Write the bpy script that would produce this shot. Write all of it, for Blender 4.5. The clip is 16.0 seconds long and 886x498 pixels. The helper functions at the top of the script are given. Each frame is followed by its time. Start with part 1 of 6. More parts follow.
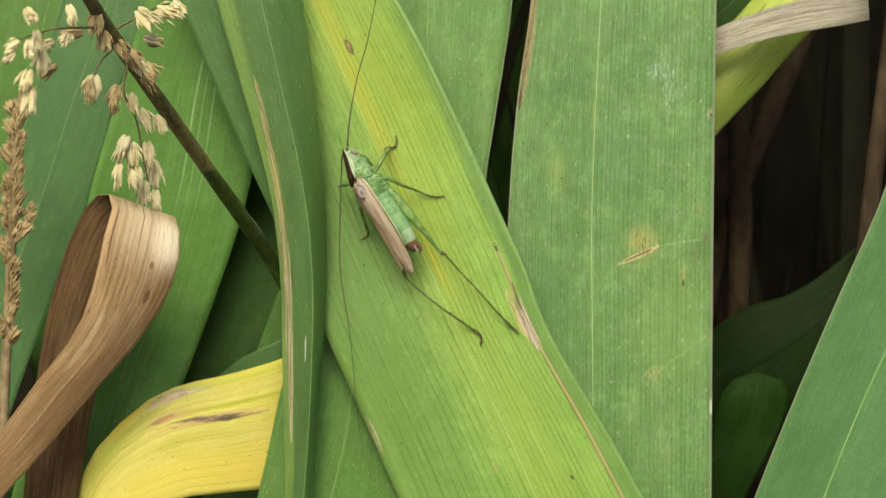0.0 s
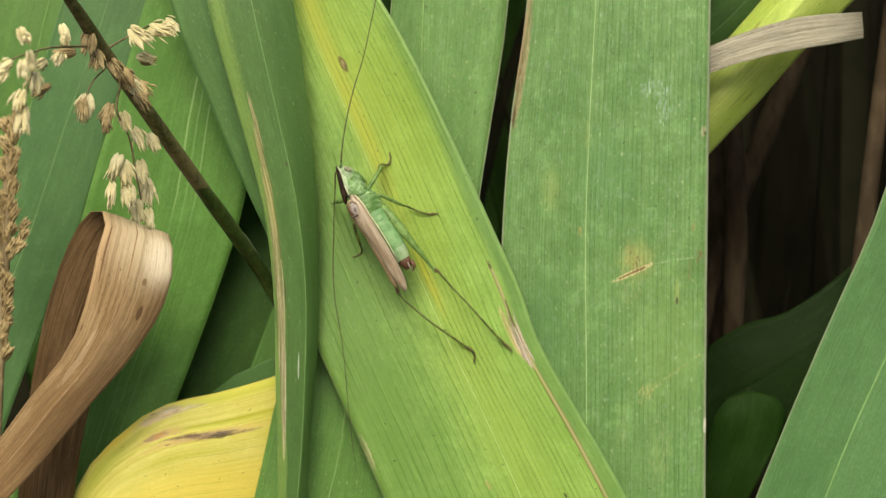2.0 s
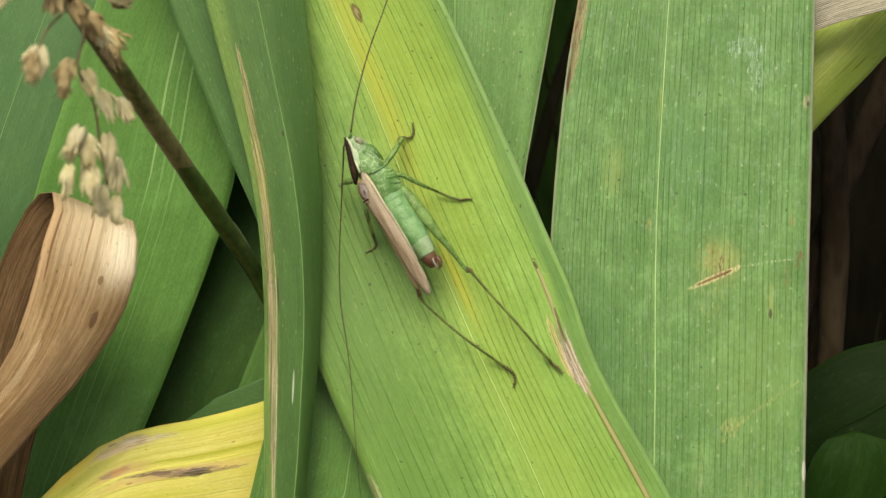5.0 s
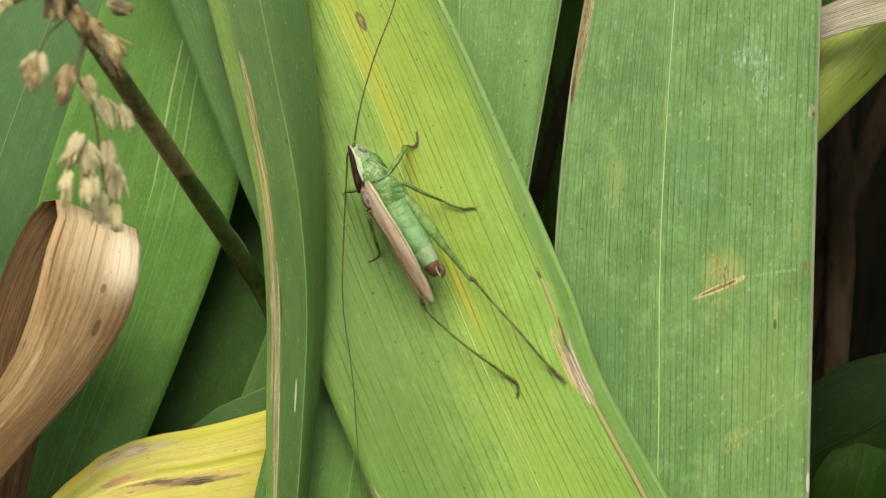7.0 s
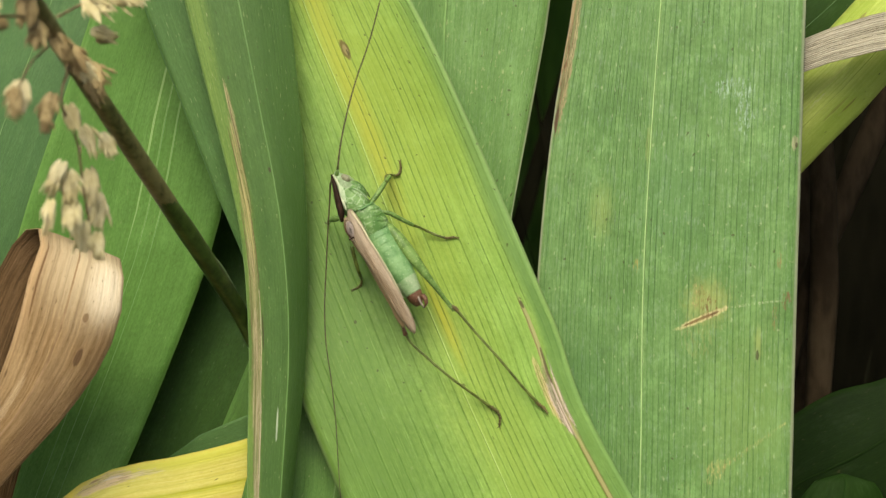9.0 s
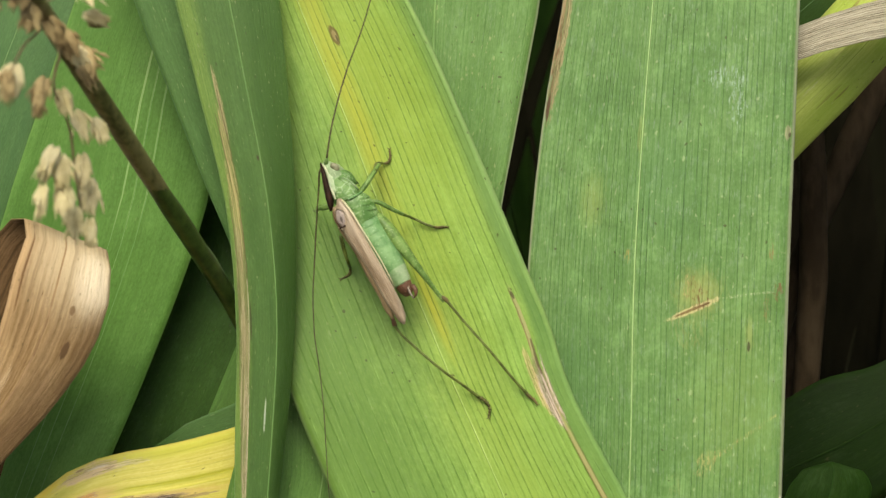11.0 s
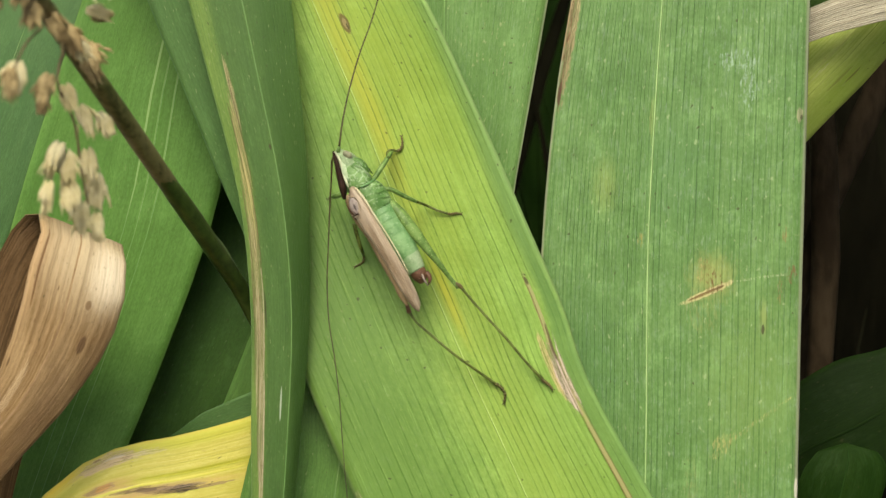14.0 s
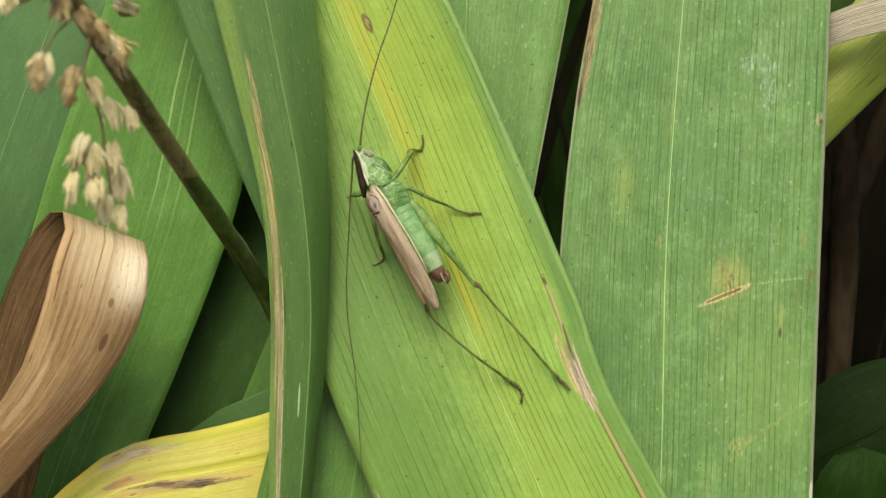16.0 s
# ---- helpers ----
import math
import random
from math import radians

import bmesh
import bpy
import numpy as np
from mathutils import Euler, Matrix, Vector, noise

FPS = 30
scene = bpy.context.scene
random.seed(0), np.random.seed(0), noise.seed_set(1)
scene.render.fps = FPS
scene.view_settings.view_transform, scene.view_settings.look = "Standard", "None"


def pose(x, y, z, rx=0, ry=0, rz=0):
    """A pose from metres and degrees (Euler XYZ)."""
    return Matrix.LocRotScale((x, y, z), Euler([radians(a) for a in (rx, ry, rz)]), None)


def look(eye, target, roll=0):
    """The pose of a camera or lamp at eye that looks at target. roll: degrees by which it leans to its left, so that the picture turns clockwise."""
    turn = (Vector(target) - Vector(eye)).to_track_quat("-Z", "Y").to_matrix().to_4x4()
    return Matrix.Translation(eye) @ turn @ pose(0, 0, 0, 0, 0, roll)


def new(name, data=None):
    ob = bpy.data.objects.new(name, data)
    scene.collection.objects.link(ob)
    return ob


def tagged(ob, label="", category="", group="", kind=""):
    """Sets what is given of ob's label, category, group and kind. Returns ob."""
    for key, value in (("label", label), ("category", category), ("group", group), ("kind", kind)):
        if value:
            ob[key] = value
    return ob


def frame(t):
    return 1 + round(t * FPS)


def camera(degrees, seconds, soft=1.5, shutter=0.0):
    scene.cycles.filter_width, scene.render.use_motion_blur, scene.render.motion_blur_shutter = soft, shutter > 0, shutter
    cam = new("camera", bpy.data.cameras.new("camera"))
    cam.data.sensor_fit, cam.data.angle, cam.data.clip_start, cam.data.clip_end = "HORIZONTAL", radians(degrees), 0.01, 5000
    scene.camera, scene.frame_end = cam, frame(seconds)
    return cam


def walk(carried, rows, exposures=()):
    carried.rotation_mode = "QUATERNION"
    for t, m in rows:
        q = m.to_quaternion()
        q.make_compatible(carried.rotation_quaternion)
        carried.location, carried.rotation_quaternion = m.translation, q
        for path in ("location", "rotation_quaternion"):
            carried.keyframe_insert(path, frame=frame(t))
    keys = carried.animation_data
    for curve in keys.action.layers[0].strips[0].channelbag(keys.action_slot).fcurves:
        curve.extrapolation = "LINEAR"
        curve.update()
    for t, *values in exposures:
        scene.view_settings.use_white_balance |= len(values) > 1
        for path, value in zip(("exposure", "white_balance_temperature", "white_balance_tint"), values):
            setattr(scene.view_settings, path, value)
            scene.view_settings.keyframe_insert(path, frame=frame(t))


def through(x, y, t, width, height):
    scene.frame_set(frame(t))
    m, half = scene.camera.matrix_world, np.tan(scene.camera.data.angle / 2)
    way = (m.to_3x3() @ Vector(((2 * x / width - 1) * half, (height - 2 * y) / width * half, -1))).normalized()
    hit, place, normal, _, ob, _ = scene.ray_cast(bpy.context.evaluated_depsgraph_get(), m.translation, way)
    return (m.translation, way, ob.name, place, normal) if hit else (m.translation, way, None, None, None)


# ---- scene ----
# The camera: a hand-held close-up that moves in from 31 to 24 cm and then hovers.
cam = camera(25.252, 16.0, soft=1.2)
walk(cam, [
    (0, pose(-0.00000, -0.29027, 0.60565, 69.974, 0.015, 0.048)),
    (0.5, pose(0.00108, -0.28895, 0.60834, 69.451, 0.307, 0.317)),
    (1, pose(0.00199, -0.28962, 0.60705, 69.908, 0.367, 0.305)),
    (1.5, pose(0.00121, -0.29024, 0.60547, 70.386, 0.134, 0.126)),
    (2, pose(0.00189, -0.29027, 0.60498, 70.591, -0.021, 0.232)),
    (2.5, pose(0.00047, -0.28945, 0.60553, 70.856, -0.352, -0.022)),
    (3, pose(0.00049, -0.27790, 0.59885, 71.390, -0.443, -0.350)),
    (3.5, pose(0.00177, -0.26347, 0.59090, 71.619, -0.562, 0.158)),
    (4, pose(0.00252, -0.24788, 0.58335, 71.714, -0.531, 0.938)),
    (4.5, pose(0.00259, -0.23413, 0.57754, 71.948, -0.431, 1.473)),
    (7, pose(0.00335, -0.23288, 0.57640, 72.514, -0.649, 1.989)),
    (7.5, pose(0.00304, -0.23293, 0.57727, 72.477, -0.635, 2.184)),
    (8, pose(0.00318, -0.23336, 0.57615, 73.073, -0.704, 2.301)),
    (8.5, pose(0.00302, -0.23283, 0.57654, 73.127, -0.933, 1.673)),
    (9, pose(0.00381, -0.23229, 0.57734, 73.119, -1.056, 1.712)),
    (11.5, pose(0.00081, -0.22841, 0.58149, 71.073, -1.503, 0.960)),
    (12, pose(0.00009, -0.22874, 0.58037, 70.628, -1.355, 0.954)),
    (12.5, pose(0.00116, -0.22805, 0.58022, 71.109, -1.193, 1.321)),
    (13, pose(0.00066, -0.22795, 0.58104, 71.098, -1.148, 1.070)),
    (13.5, pose(0.00143, -0.22908, 0.57929, 71.645, -0.784, 1.502)),
    (14, pose(0.00079, -0.22891, 0.58131, 71.303, -0.791, 1.018)),
    (14.5, pose(0.00101, -0.22938, 0.58101, 71.502, -0.770, 1.303)),
    (15, pose(0.00045, -0.22939, 0.58138, 71.437, -0.896, 1.041)),
    (15.5, pose(0.00071, -0.22947, 0.58138, 71.568, -1.412, 1.257)),
    (16, pose(0.00155, -0.23055, 0.58077, 71.516, -1.211, 1.918)),
], exposures=[(0, 0.52, 6900, 0.8), (16, 0.52, 6900, 0.8)])

# A small aperture keeps the insect's leaf sharp and softens what hangs nearer or lies deep in the clump.
cam.data.dof.use_dof, cam.data.dof.focus_distance = True, 0.27
cam.data.dof.aperture_fstop = cam.data.lens / 1.35

# ---- light: bright overcast sky, a wide weak sun high behind the viewer ----
SUN_HIGH, SUN_ROUND = radians(58), radians(192)
world = bpy.data.worlds.new("overcast_sky")
scene.world = world
world.use_nodes = True
sky_tree = world.node_tree
sky = sky_tree.nodes.new("ShaderNodeTexSky")
sky.sky_type, sky.sun_disc = "NISHITA", False
sky.sun_elevation, sky.sun_rotation = SUN_HIGH, SUN_ROUND
sky.air_density, sky.dust_density, sky.ozone_density = 1.0, 6.0, 0.6
sky_tree.links.new(sky.outputs[0], sky_tree.nodes["Background"].inputs[0])
sky_tree.nodes["Background"].inputs[1].default_value = 0.115
sun = new("sun", bpy.data.lights.new("sun", "SUN"))
sun.data.energy, sun.data.angle, sun.data.color = 2.2, radians(32), (1.0, 0.94, 0.84)
sun.matrix_world = look((math.sin(SUN_ROUND), math.cos(SUN_ROUND), math.tan(SUN_HIGH)), (0, 0, 0))


# ---- node graphs ----
class Graph:
    """A material in the making."""

    def __init__(self, name):
        self.mat = bpy.data.materials.new(name)
        self.mat.use_nodes = True
        self.tree = self.mat.node_tree
        self.bsdf = self.tree.nodes["Principled BSDF"]
        self.out = self.tree.nodes["Material Output"]

    def node(self, kind, ins=(), **props):
        n = self.tree.nodes.new("ShaderNode" + kind)
        for key, value in props.items():
            setattr(n, key, value)
        for key, value in dict(ins).items():
            self.put(n.inputs[key], value)
        return n

    def put(self, socket, value):
        if isinstance(value, bpy.types.NodeSocket):
            self.tree.links.new(value, socket)
        elif isinstance(value, (tuple, list)) and len(value) == 3 and socket.type == "RGBA":
            socket.default_value = (*value, 1)
        else:
            socket.default_value = value

    def math(self, op, a, b=0.0, c=0.0, clamp=False):
        return self.node("Math", {0: a, 1: b, 2: c}, operation=op, use_clamp=clamp).outputs[0]

    def span(self, x, lo, hi, to_lo=0.0, to_hi=1.0):
        return self.node("MapRange", {0: x, 1: lo, 2: hi, 3: to_lo, 4: to_hi}, interpolation_type="SMOOTHSTEP").outputs[0]

    def mix(self, fac, a, b, blend="MIX"):
        n = self.node("Mix", {0: fac, 6: a, 7: b}, data_type="RGBA", blend_type=blend)
        return n.outputs[2]

    def noise(self, vec, scale, detail=3.0, rough=0.55):
        return self.node("TexNoise", {"Vector": vec, "Scale": scale, "Detail": detail, "Roughness": rough}).outputs[0]

    def vec(self, x, y, z=0.0):
        return self.node("CombineXYZ", {0: x, 1: y, 2: z}).outputs[0]

    def blade_uv(self):
        """Across the blade (-1 to 1) and along it (mm)."""
        uv = self.node("UVMap", uv_map="UVMap").outputs[0]
        s = self.node("SeparateXYZ", {0: uv})
        return s.outputs[0], self.math("MULTIPLY", s.outputs[1], 100.0)

    def local(self):
        return self.node("TexCoord").outputs["Object"]

    def finish(self, color, rough=0.5, bump=None, height=0.0001, spec=0.4, through=0.0, through_color=None, metal=0.0):
        b = self.bsdf
        self.put(b.inputs["Base Color"], color)
        self.put(b.inputs["Roughness"], rough)
        b.inputs["Specular IOR Level"].default_value = spec
        b.inputs["Metallic"].default_value = metal
        if bump is not None:
            n = self.node("Bump", {"Strength": 1.0, "Distance": height, "Height": bump})
            self.put(b.inputs["Normal"], n.outputs[0])
        if through:
            t = self.node("BsdfTranslucent", {0: through_color if through_color is not None else color})
            m = self.node("MixShader", {0: through, 1: b.outputs[0], 2: t.outputs[0]})
            self.put(self.out.inputs[0], m.outputs[0])
        return self.mat


def blade_material(name, deep, pale, vein, veins=22, vein_depth=0.6, rib=(0.3, 0.42, 0.14), rib_width=0.022, rib_strength=0.7, seed=0.0,
                   band=None, edge=None, marks=(), flecks=0.5, fleck_color=(0.42, 0.45, 0.2), rough=0.42, through=0.22, bloom=0.0, streaks=0.35, specks=0.75, spec=0.35, vein_width=0.13, mottle=0.3, fibres=0.0):
    """A strap leaf: parallel veins, streaks and mottling along the blade, a midrib, an edge, and marks, worn or
    shade-toned. band: (colour, place across, width, strength). marks: (across, along, half width, half length, slant,
    ragged, colour, strength)."""
    g = Graph(name)
    a, l = g.blade_uv()
    streak = g.noise(g.vec(g.math("MULTIPLY", a, 26.0), g.math("MULTIPLY", l, 0.035), seed), 1.0, 4.0, 0.65)
    fine = g.noise(g.vec(g.math("MULTIPLY", a, 90.0), g.math("MULTIPLY", l, 0.16), seed + 3), 1.0, 3.0, 0.7)
    patch = g.noise(g.vec(g.math("MULTIPLY", a, 1.8), g.math("MULTIPLY", l, 0.07), seed + 7), 1.0, 4.0, 0.6)
    grain = g.noise(g.vec(g.math("MULTIPLY", a, 55.0), g.math("MULTIPLY", l, 1.6), seed + 11), 1.0, 3.0, 0.7)
    color = g.mix(g.span(g.math("ADD", g.math("MULTIPLY", streak, 0.55), g.math("MULTIPLY", patch, 0.45)), 0.34, 0.66), deep, pale)
    # uneven chlorophyll: soft blotches of a few millimetres
    blotch = g.noise(g.vec(g.math("MULTIPLY", a, 5.0), g.math("MULTIPLY", l, 0.22), seed + 81), 1.0, 5.0, 0.7)
    color = g.mix(g.span(blotch, 0.5, 0.68, 0.0, mottle), color, tuple(min(1.0, 1.45 * c + 0.02) for c in pale))
    color = g.mix(g.span(blotch, 0.48, 0.3, 0.0, mottle), color, tuple(0.6 * c for c in deep))
    if band:
        tone, place, width, strength = band
        off = g.math("ABSOLUTE", g.math("SUBTRACT", g.math("ADD", a, g.math("MULTIPLY", g.math("SUBTRACT", patch, 0.5), 0.5)), place))
        color = g.mix(g.math("MULTIPLY", g.span(off, width, width * 0.1), g.span(streak, 0.2, 0.7, strength * 0.4, strength)), color, tone)
    color = g.mix(g.span(grain, 0.3, 0.72, 0.0, 0.34), color, pale, "MULTIPLY")
    ragged = g.noise(g.vec(g.math("MULTIPLY", a, 40.0), g.math("MULTIPLY", l, 0.8), seed + 53), 1.0, 4.0, 0.7)
    fibre = g.span(fine, 0.36, 0.62)
    breaks = g.span(g.noise(g.vec(g.math("MULTIPLY", a, 60.0), g.math("MULTIPLY", l, 0.7), seed + 61), 1.0, 4.0, 0.75), 0.47, 0.6)

    strand = g.noise(g.vec(g.math("MULTIPLY", a, 62.0), g.math("MULTIPLY", l, 0.07), seed + 71), 1.0, 3.0, 0.6)
    hairs = g.span(g.math("ABSOLUTE", g.math("SUBTRACT", strand, 0.49)), 0.035, 0.008)
    nicks = g.span(g.noise(g.vec(g.math("MULTIPLY", a, 48.0), g.math("MULTIPLY", l, 0.55), seed + 67), 1.0, 4.0, 0.7), 0.6, 0.66)

    def wear_and_shade(color, some):
        for place, along, wide, far, slant, rag, tone, strength in some:
            da = g.math("SUBTRACT", a, place)
            dl = g.math("SUBTRACT", g.math("SUBTRACT", l, along), g.math("MULTIPLY", da, slant))
            x, y = g.math("DIVIDE", da, wide), g.math("DIVIDE", dl, far)
            d = g.math("SQRT", g.math("ADD", g.math("MULTIPLY", x, x), g.math("MULTIPLY", y, y)))
            d = g.math("ADD", d, g.math("MULTIPLY", g.math("SUBTRACT", ragged, 0.5), abs(rag)))
            mask = g.math("MULTIPLY", g.span(d, 1.05, 0.75) if rag >= 0 else g.span(d, 1.25, 0.1), strength)
            if rag >= 2:
                mask = g.math("MULTIPLY", mask, breaks)
            dim, lit = tuple(0.6 * c for c in tone), tuple(min(1.0, 1.35 * c + 0.03) for c in tone)
            if 0.9 <= rag < 2 and far > 2:
                tone = g.mix(g.span(d, 0.6, 0.95, 0.0, 0.5), tone, tuple(min(1.0, 1.3 * c + 0.06) for c in tone))
                tone = g.mix(g.span(strand, 0.4, 0.6), g.mix(0.5, color, dim), g.mix(0.5, tone, lit))
                tone = g.mix(g.math("MULTIPLY", g.math("MULTIPLY", hairs, g.span(ragged, 0.4, 0.55)), 0.8), tone, (0.07, 0.04, 0.016))
                tone = g.mix(g.math("MULTIPLY", nicks, 0.7), tone, (0.07, 0.04, 0.016))
            elif rag >= 0.9:
                tone = g.mix(fibre, tuple(0.6 * c for c in tone), tuple(min(1.0, 1.12 * c) for c in tone))
            color = g.mix(mask, color, tone)
        return color

    color = wear_and_shade(color, [m for m in marks if m[5] < 0])
    if fibres:
        # dead tissue: coarse and fine strands, torn dark flecks
        coarse = g.noise(g.vec(g.math("MULTIPLY", a, 8.0), g.math("MULTIPLY", l, 0.03), seed + 91), 1.0, 4.0, 0.6)
        slim = g.noise(g.vec(g.math("MULTIPLY", a, 22.0), g.math("MULTIPLY", l, 0.09), seed + 93), 1.0, 4.0, 0.7)
        torn = g.noise(g.vec(g.math("MULTIPLY", a, 16.0), g.math("MULTIPLY", l, 0.5), seed + 95), 1.0, 5.0, 0.75)
        color = g.mix(g.span(coarse, 0.5, 0.36, 0.0, fibres), color, tuple(0.55 * c for c in deep))
        color = g.mix(g.span(slim, 0.5, 0.32, 0.0, 0.7 * fibres), color, tuple(0.5 * c for c in deep))
        color = g.mix(g.span(slim, 0.52, 0.66, 0.0, 0.7 * fibres), color, tuple(min(1.0, 1.35 * c) for c in pale))
        color = g.mix(g.span(torn, 0.6, 0.72, 0.0, fibres), color, tuple(0.35 * c for c in deep))
    thread = g.noise(g.vec(g.math("MULTIPLY", a, 70.0), g.math("MULTIPLY", l, 0.06), seed + 15), 1.0, 5.0, 0.8)
    color = g.mix(g.math("MULTIPLY", g.span(thread, 0.55, 0.7), streaks), color, vein)
    color = g.mix(g.math("MULTIPLY", g.span(thread, 0.45, 0.3), streaks * 0.8), color, tuple(min(1.0, c * 1.5 + 0.03) for c in pale))
    # veins: thin dark lines, broken and unevenly strong
    warp = g.math("ADD", g.math("MULTIPLY", a, float(veins)), g.math("MULTIPLY", g.math("SUBTRACT", patch, 0.5), 0.5))
    line = g.math("PINGPONG", g.math("ADD", warp, g.math("MULTIPLY", g.math("SUBTRACT", fine, 0.5), 0.12)), 0.5)
    line = g.span(line, vein_width, vein_width * 0.2)
    strong = g.span(g.noise(g.vec(g.math("MULTIPLY", a, veins * 0.8), g.math("MULTIPLY", l, 0.05), seed + 21), 1.0, 2.0), 0.35, 0.62, 0.15, 1.0)
    dashes = g.span(g.noise(g.vec(g.math("MULTIPLY", a, veins * 1.0), g.math("MULTIPLY", l, 0.9), seed + 25), 1.0, 2.0), 0.3, 0.6, 0.45, 1.0)
    veil = g.math("MULTIPLY", g.math("MULTIPLY", line, g.math("MULTIPLY", strong, dashes)), vein_depth)
    color = g.mix(veil, color, vein)
    if bloom:
        wax = g.noise(g.vec(g.math("MULTIPLY", a, 14.0), g.math("MULTIPLY", l, 0.35), seed + 31), 1.0, 5.0, 0.75)
        color = g.mix(g.span(wax, 0.5, 0.85, 0.0, bloom), color, (0.42, 0.52, 0.4))
        scuff = g.noise(g.vec(g.math("MULTIPLY", a, 75.0), g.math("MULTIPLY", l, 0.5), seed + 33), 1.0, 3.0, 0.7)
        color = g.mix(g.math("MULTIPLY", g.math("MULTIPLY", g.span(scuff, 0.56, 0.68), g.span(wax, 0.35, 0.6, 0.3, 1.0)), bloom), color, (0.4, 0.52, 0.36))
    # pale pinhead flecks and dark specks
    spots = g.noise(g.vec(g.math("MULTIPLY", a, 30.0), g.math("MULTIPLY", l, 0.9), seed + 41), 1.0, 2.0, 0.5)
    color = g.mix(g.math("MULTIPLY", g.span(spots, 0.66, 0.73), flecks), color, fleck_color)
    dark = g.noise(g.vec(g.math("MULTIPLY", a, 22.0), g.math("MULTIPLY", l, 1.1), seed + 47), 1.0, 1.0, 0.5)
    color = g.mix(g.math("MULTIPLY", g.span(dark, 0.735, 0.775), specks), color, (0.05, 0.045, 0.02))
    # midrib and edges
    mid = g.math("ABSOLUTE", a)
    ribline = g.span(mid, rib_width, rib_width * 0.35)
    color = g.mix(g.math("MULTIPLY", ribline, rib_strength), color, rib)
    rim = g.span(mid, 0.972, 0.99)
    color = g.mix(g.math("MULTIPLY", rim, 0.6), color, edge or rib)
    color = wear_and_shade(color, [m for m in marks if m[5] >= 0])
    height = g.math("ADD", g.math("MULTIPLY", veil, -0.7), g.math("ADD", g.math("MULTIPLY", fine, 0.5), g.math("MULTIPLY", ribline, 1.8 * rib_strength)))
    if fibres:
        height = g.math("ADD", height, g.math("ADD", g.math("MULTIPLY", coarse, 5.0 * fibres), g.math("MULTIPLY", slim, 2.5 * fibres)))
    gloss = g.span(grain, 0.2, 0.8, rough - 0.06, rough + 0.12)
    return g.finish(color, gloss, height, 0.00012, spec, through, g.mix(0.35, color, (0.45, 0.6, 0.04)))


def plain_material(name, tone, other, scale=900.0, rough=0.5, stretch=(1, 1, 1), bump=0.00005, spec=0.35, through=0.0, turn=0.0):
    """Two tones mixed by fine and broad noise, which may be stretched along a line turned in the sheet of leaves."""
    g = Graph(name)
    v = g.node("Mapping", {0: g.node("Mapping", {0: g.local(), 2: (0, 0, radians(turn))}).outputs[0], 3: stretch}).outputs[0]
    broad, fine = g.noise(v, scale * 0.25, 3.0), g.noise(v, scale, 4.0, 0.65)
    color = g.mix(g.span(g.math("ADD", g.math("MULTIPLY", broad, 0.5), g.math("MULTIPLY", fine, 0.5)), 0.36, 0.64), tone, other)
    return g.finish(color, rough, fine, bump, spec, through)


def skin_material(name, tone, other, speck, amount=0.5, scale=2600.0, rough=0.45, bump=0.000012, net=0.0):
    """Insect skin: soft two-tone mottling, pale granules and faint cross wrinkles."""
    g = Graph(name)
    v = g.local()
    broad, fine = g.noise(v, scale * 0.2, 4.0, 0.6), g.noise(v, scale, 3.0, 0.7)
    grains = g.node("TexVoronoi", {"Vector": v, "Scale": scale * 1.1}).outputs["Distance"]
    color = g.mix(g.span(broad, 0.35, 0.65), tone, other)
    color = g.mix(g.math("MULTIPLY", g.span(grains, 0.3, 0.1), amount), color, speck)
    color = g.mix(g.span(fine, 0.5, 0.72, 0.0, 0.3), color, tuple(c * 0.45 for c in tone))
    if net:
        cells = g.node("TexVoronoi", {"Vector": v, "Scale": 900.0, "Randomness": 1.0})
        cells.feature = "DISTANCE_TO_EDGE"
        lines = g.math("MULTIPLY", g.span(cells.outputs["Distance"], 0.09, 0.01), g.span(broad, 0.42, 0.58))
        color = g.mix(g.math("MULTIPLY", lines, net), color, speck)
    return g.finish(color, rough, g.math("ADD", fine, g.span(grains, 0.5, 0.0)), bump, 0.3)


# ---- shaping ----
TILT = radians(20)
CENTRE = Vector((0, 0, 0.5))
FRAME = Matrix(((1, 0, 0), (0, math.sin(TILT), -math.cos(TILT)), (0, math.cos(TILT), math.sin(TILT))))


def place_of(p):
    """The world's place of (right, up, towards the viewer) in mm, in the sheet of leaves, which leans back by 20 degrees."""
    return CENTRE + FRAME @ (Vector(p[:3]) * 0.001)


def spline(rows, n):
    """A smooth run of n rows through the given rows, spaced by their distances."""
    rows = np.array(rows, float)
    if len(rows) == 2:
        rows = np.array([rows[0], rows.mean(0), rows[1]])
    mid = (rows[:, 0:3] + rows[:, 3:6]) / 2 if rows.shape[1] >= 6 else rows[:, :3]
    s = np.r_[0, np.cumsum(np.linalg.norm(np.diff(mid, axis=0), axis=1) + 1e-6)]
    h = np.diff(s)[:, None]
    d = np.diff(rows, axis=0) / h
    m = np.vstack([d[:1], (d[:-1] * h[1:] + d[1:] * h[:-1]) / (h[1:] + h[:-1]), d[-1:]])
    t = np.linspace(0, s[-1], n)
    k = np.clip(np.searchsorted(s, t, side="right") - 1, 0, len(h) - 1)
    x, hh = ((t - s[k]) / h[k, 0])[:, None], h[k]
    a, b = 2 * x**3 - 3 * x**2 + 1, x**3 - 2 * x**2 + x
    return a * rows[k] + b * hh * m[k] + (1 - a) * rows[k + 1] + (x**3 - x**2) * hh * m[k + 1], t


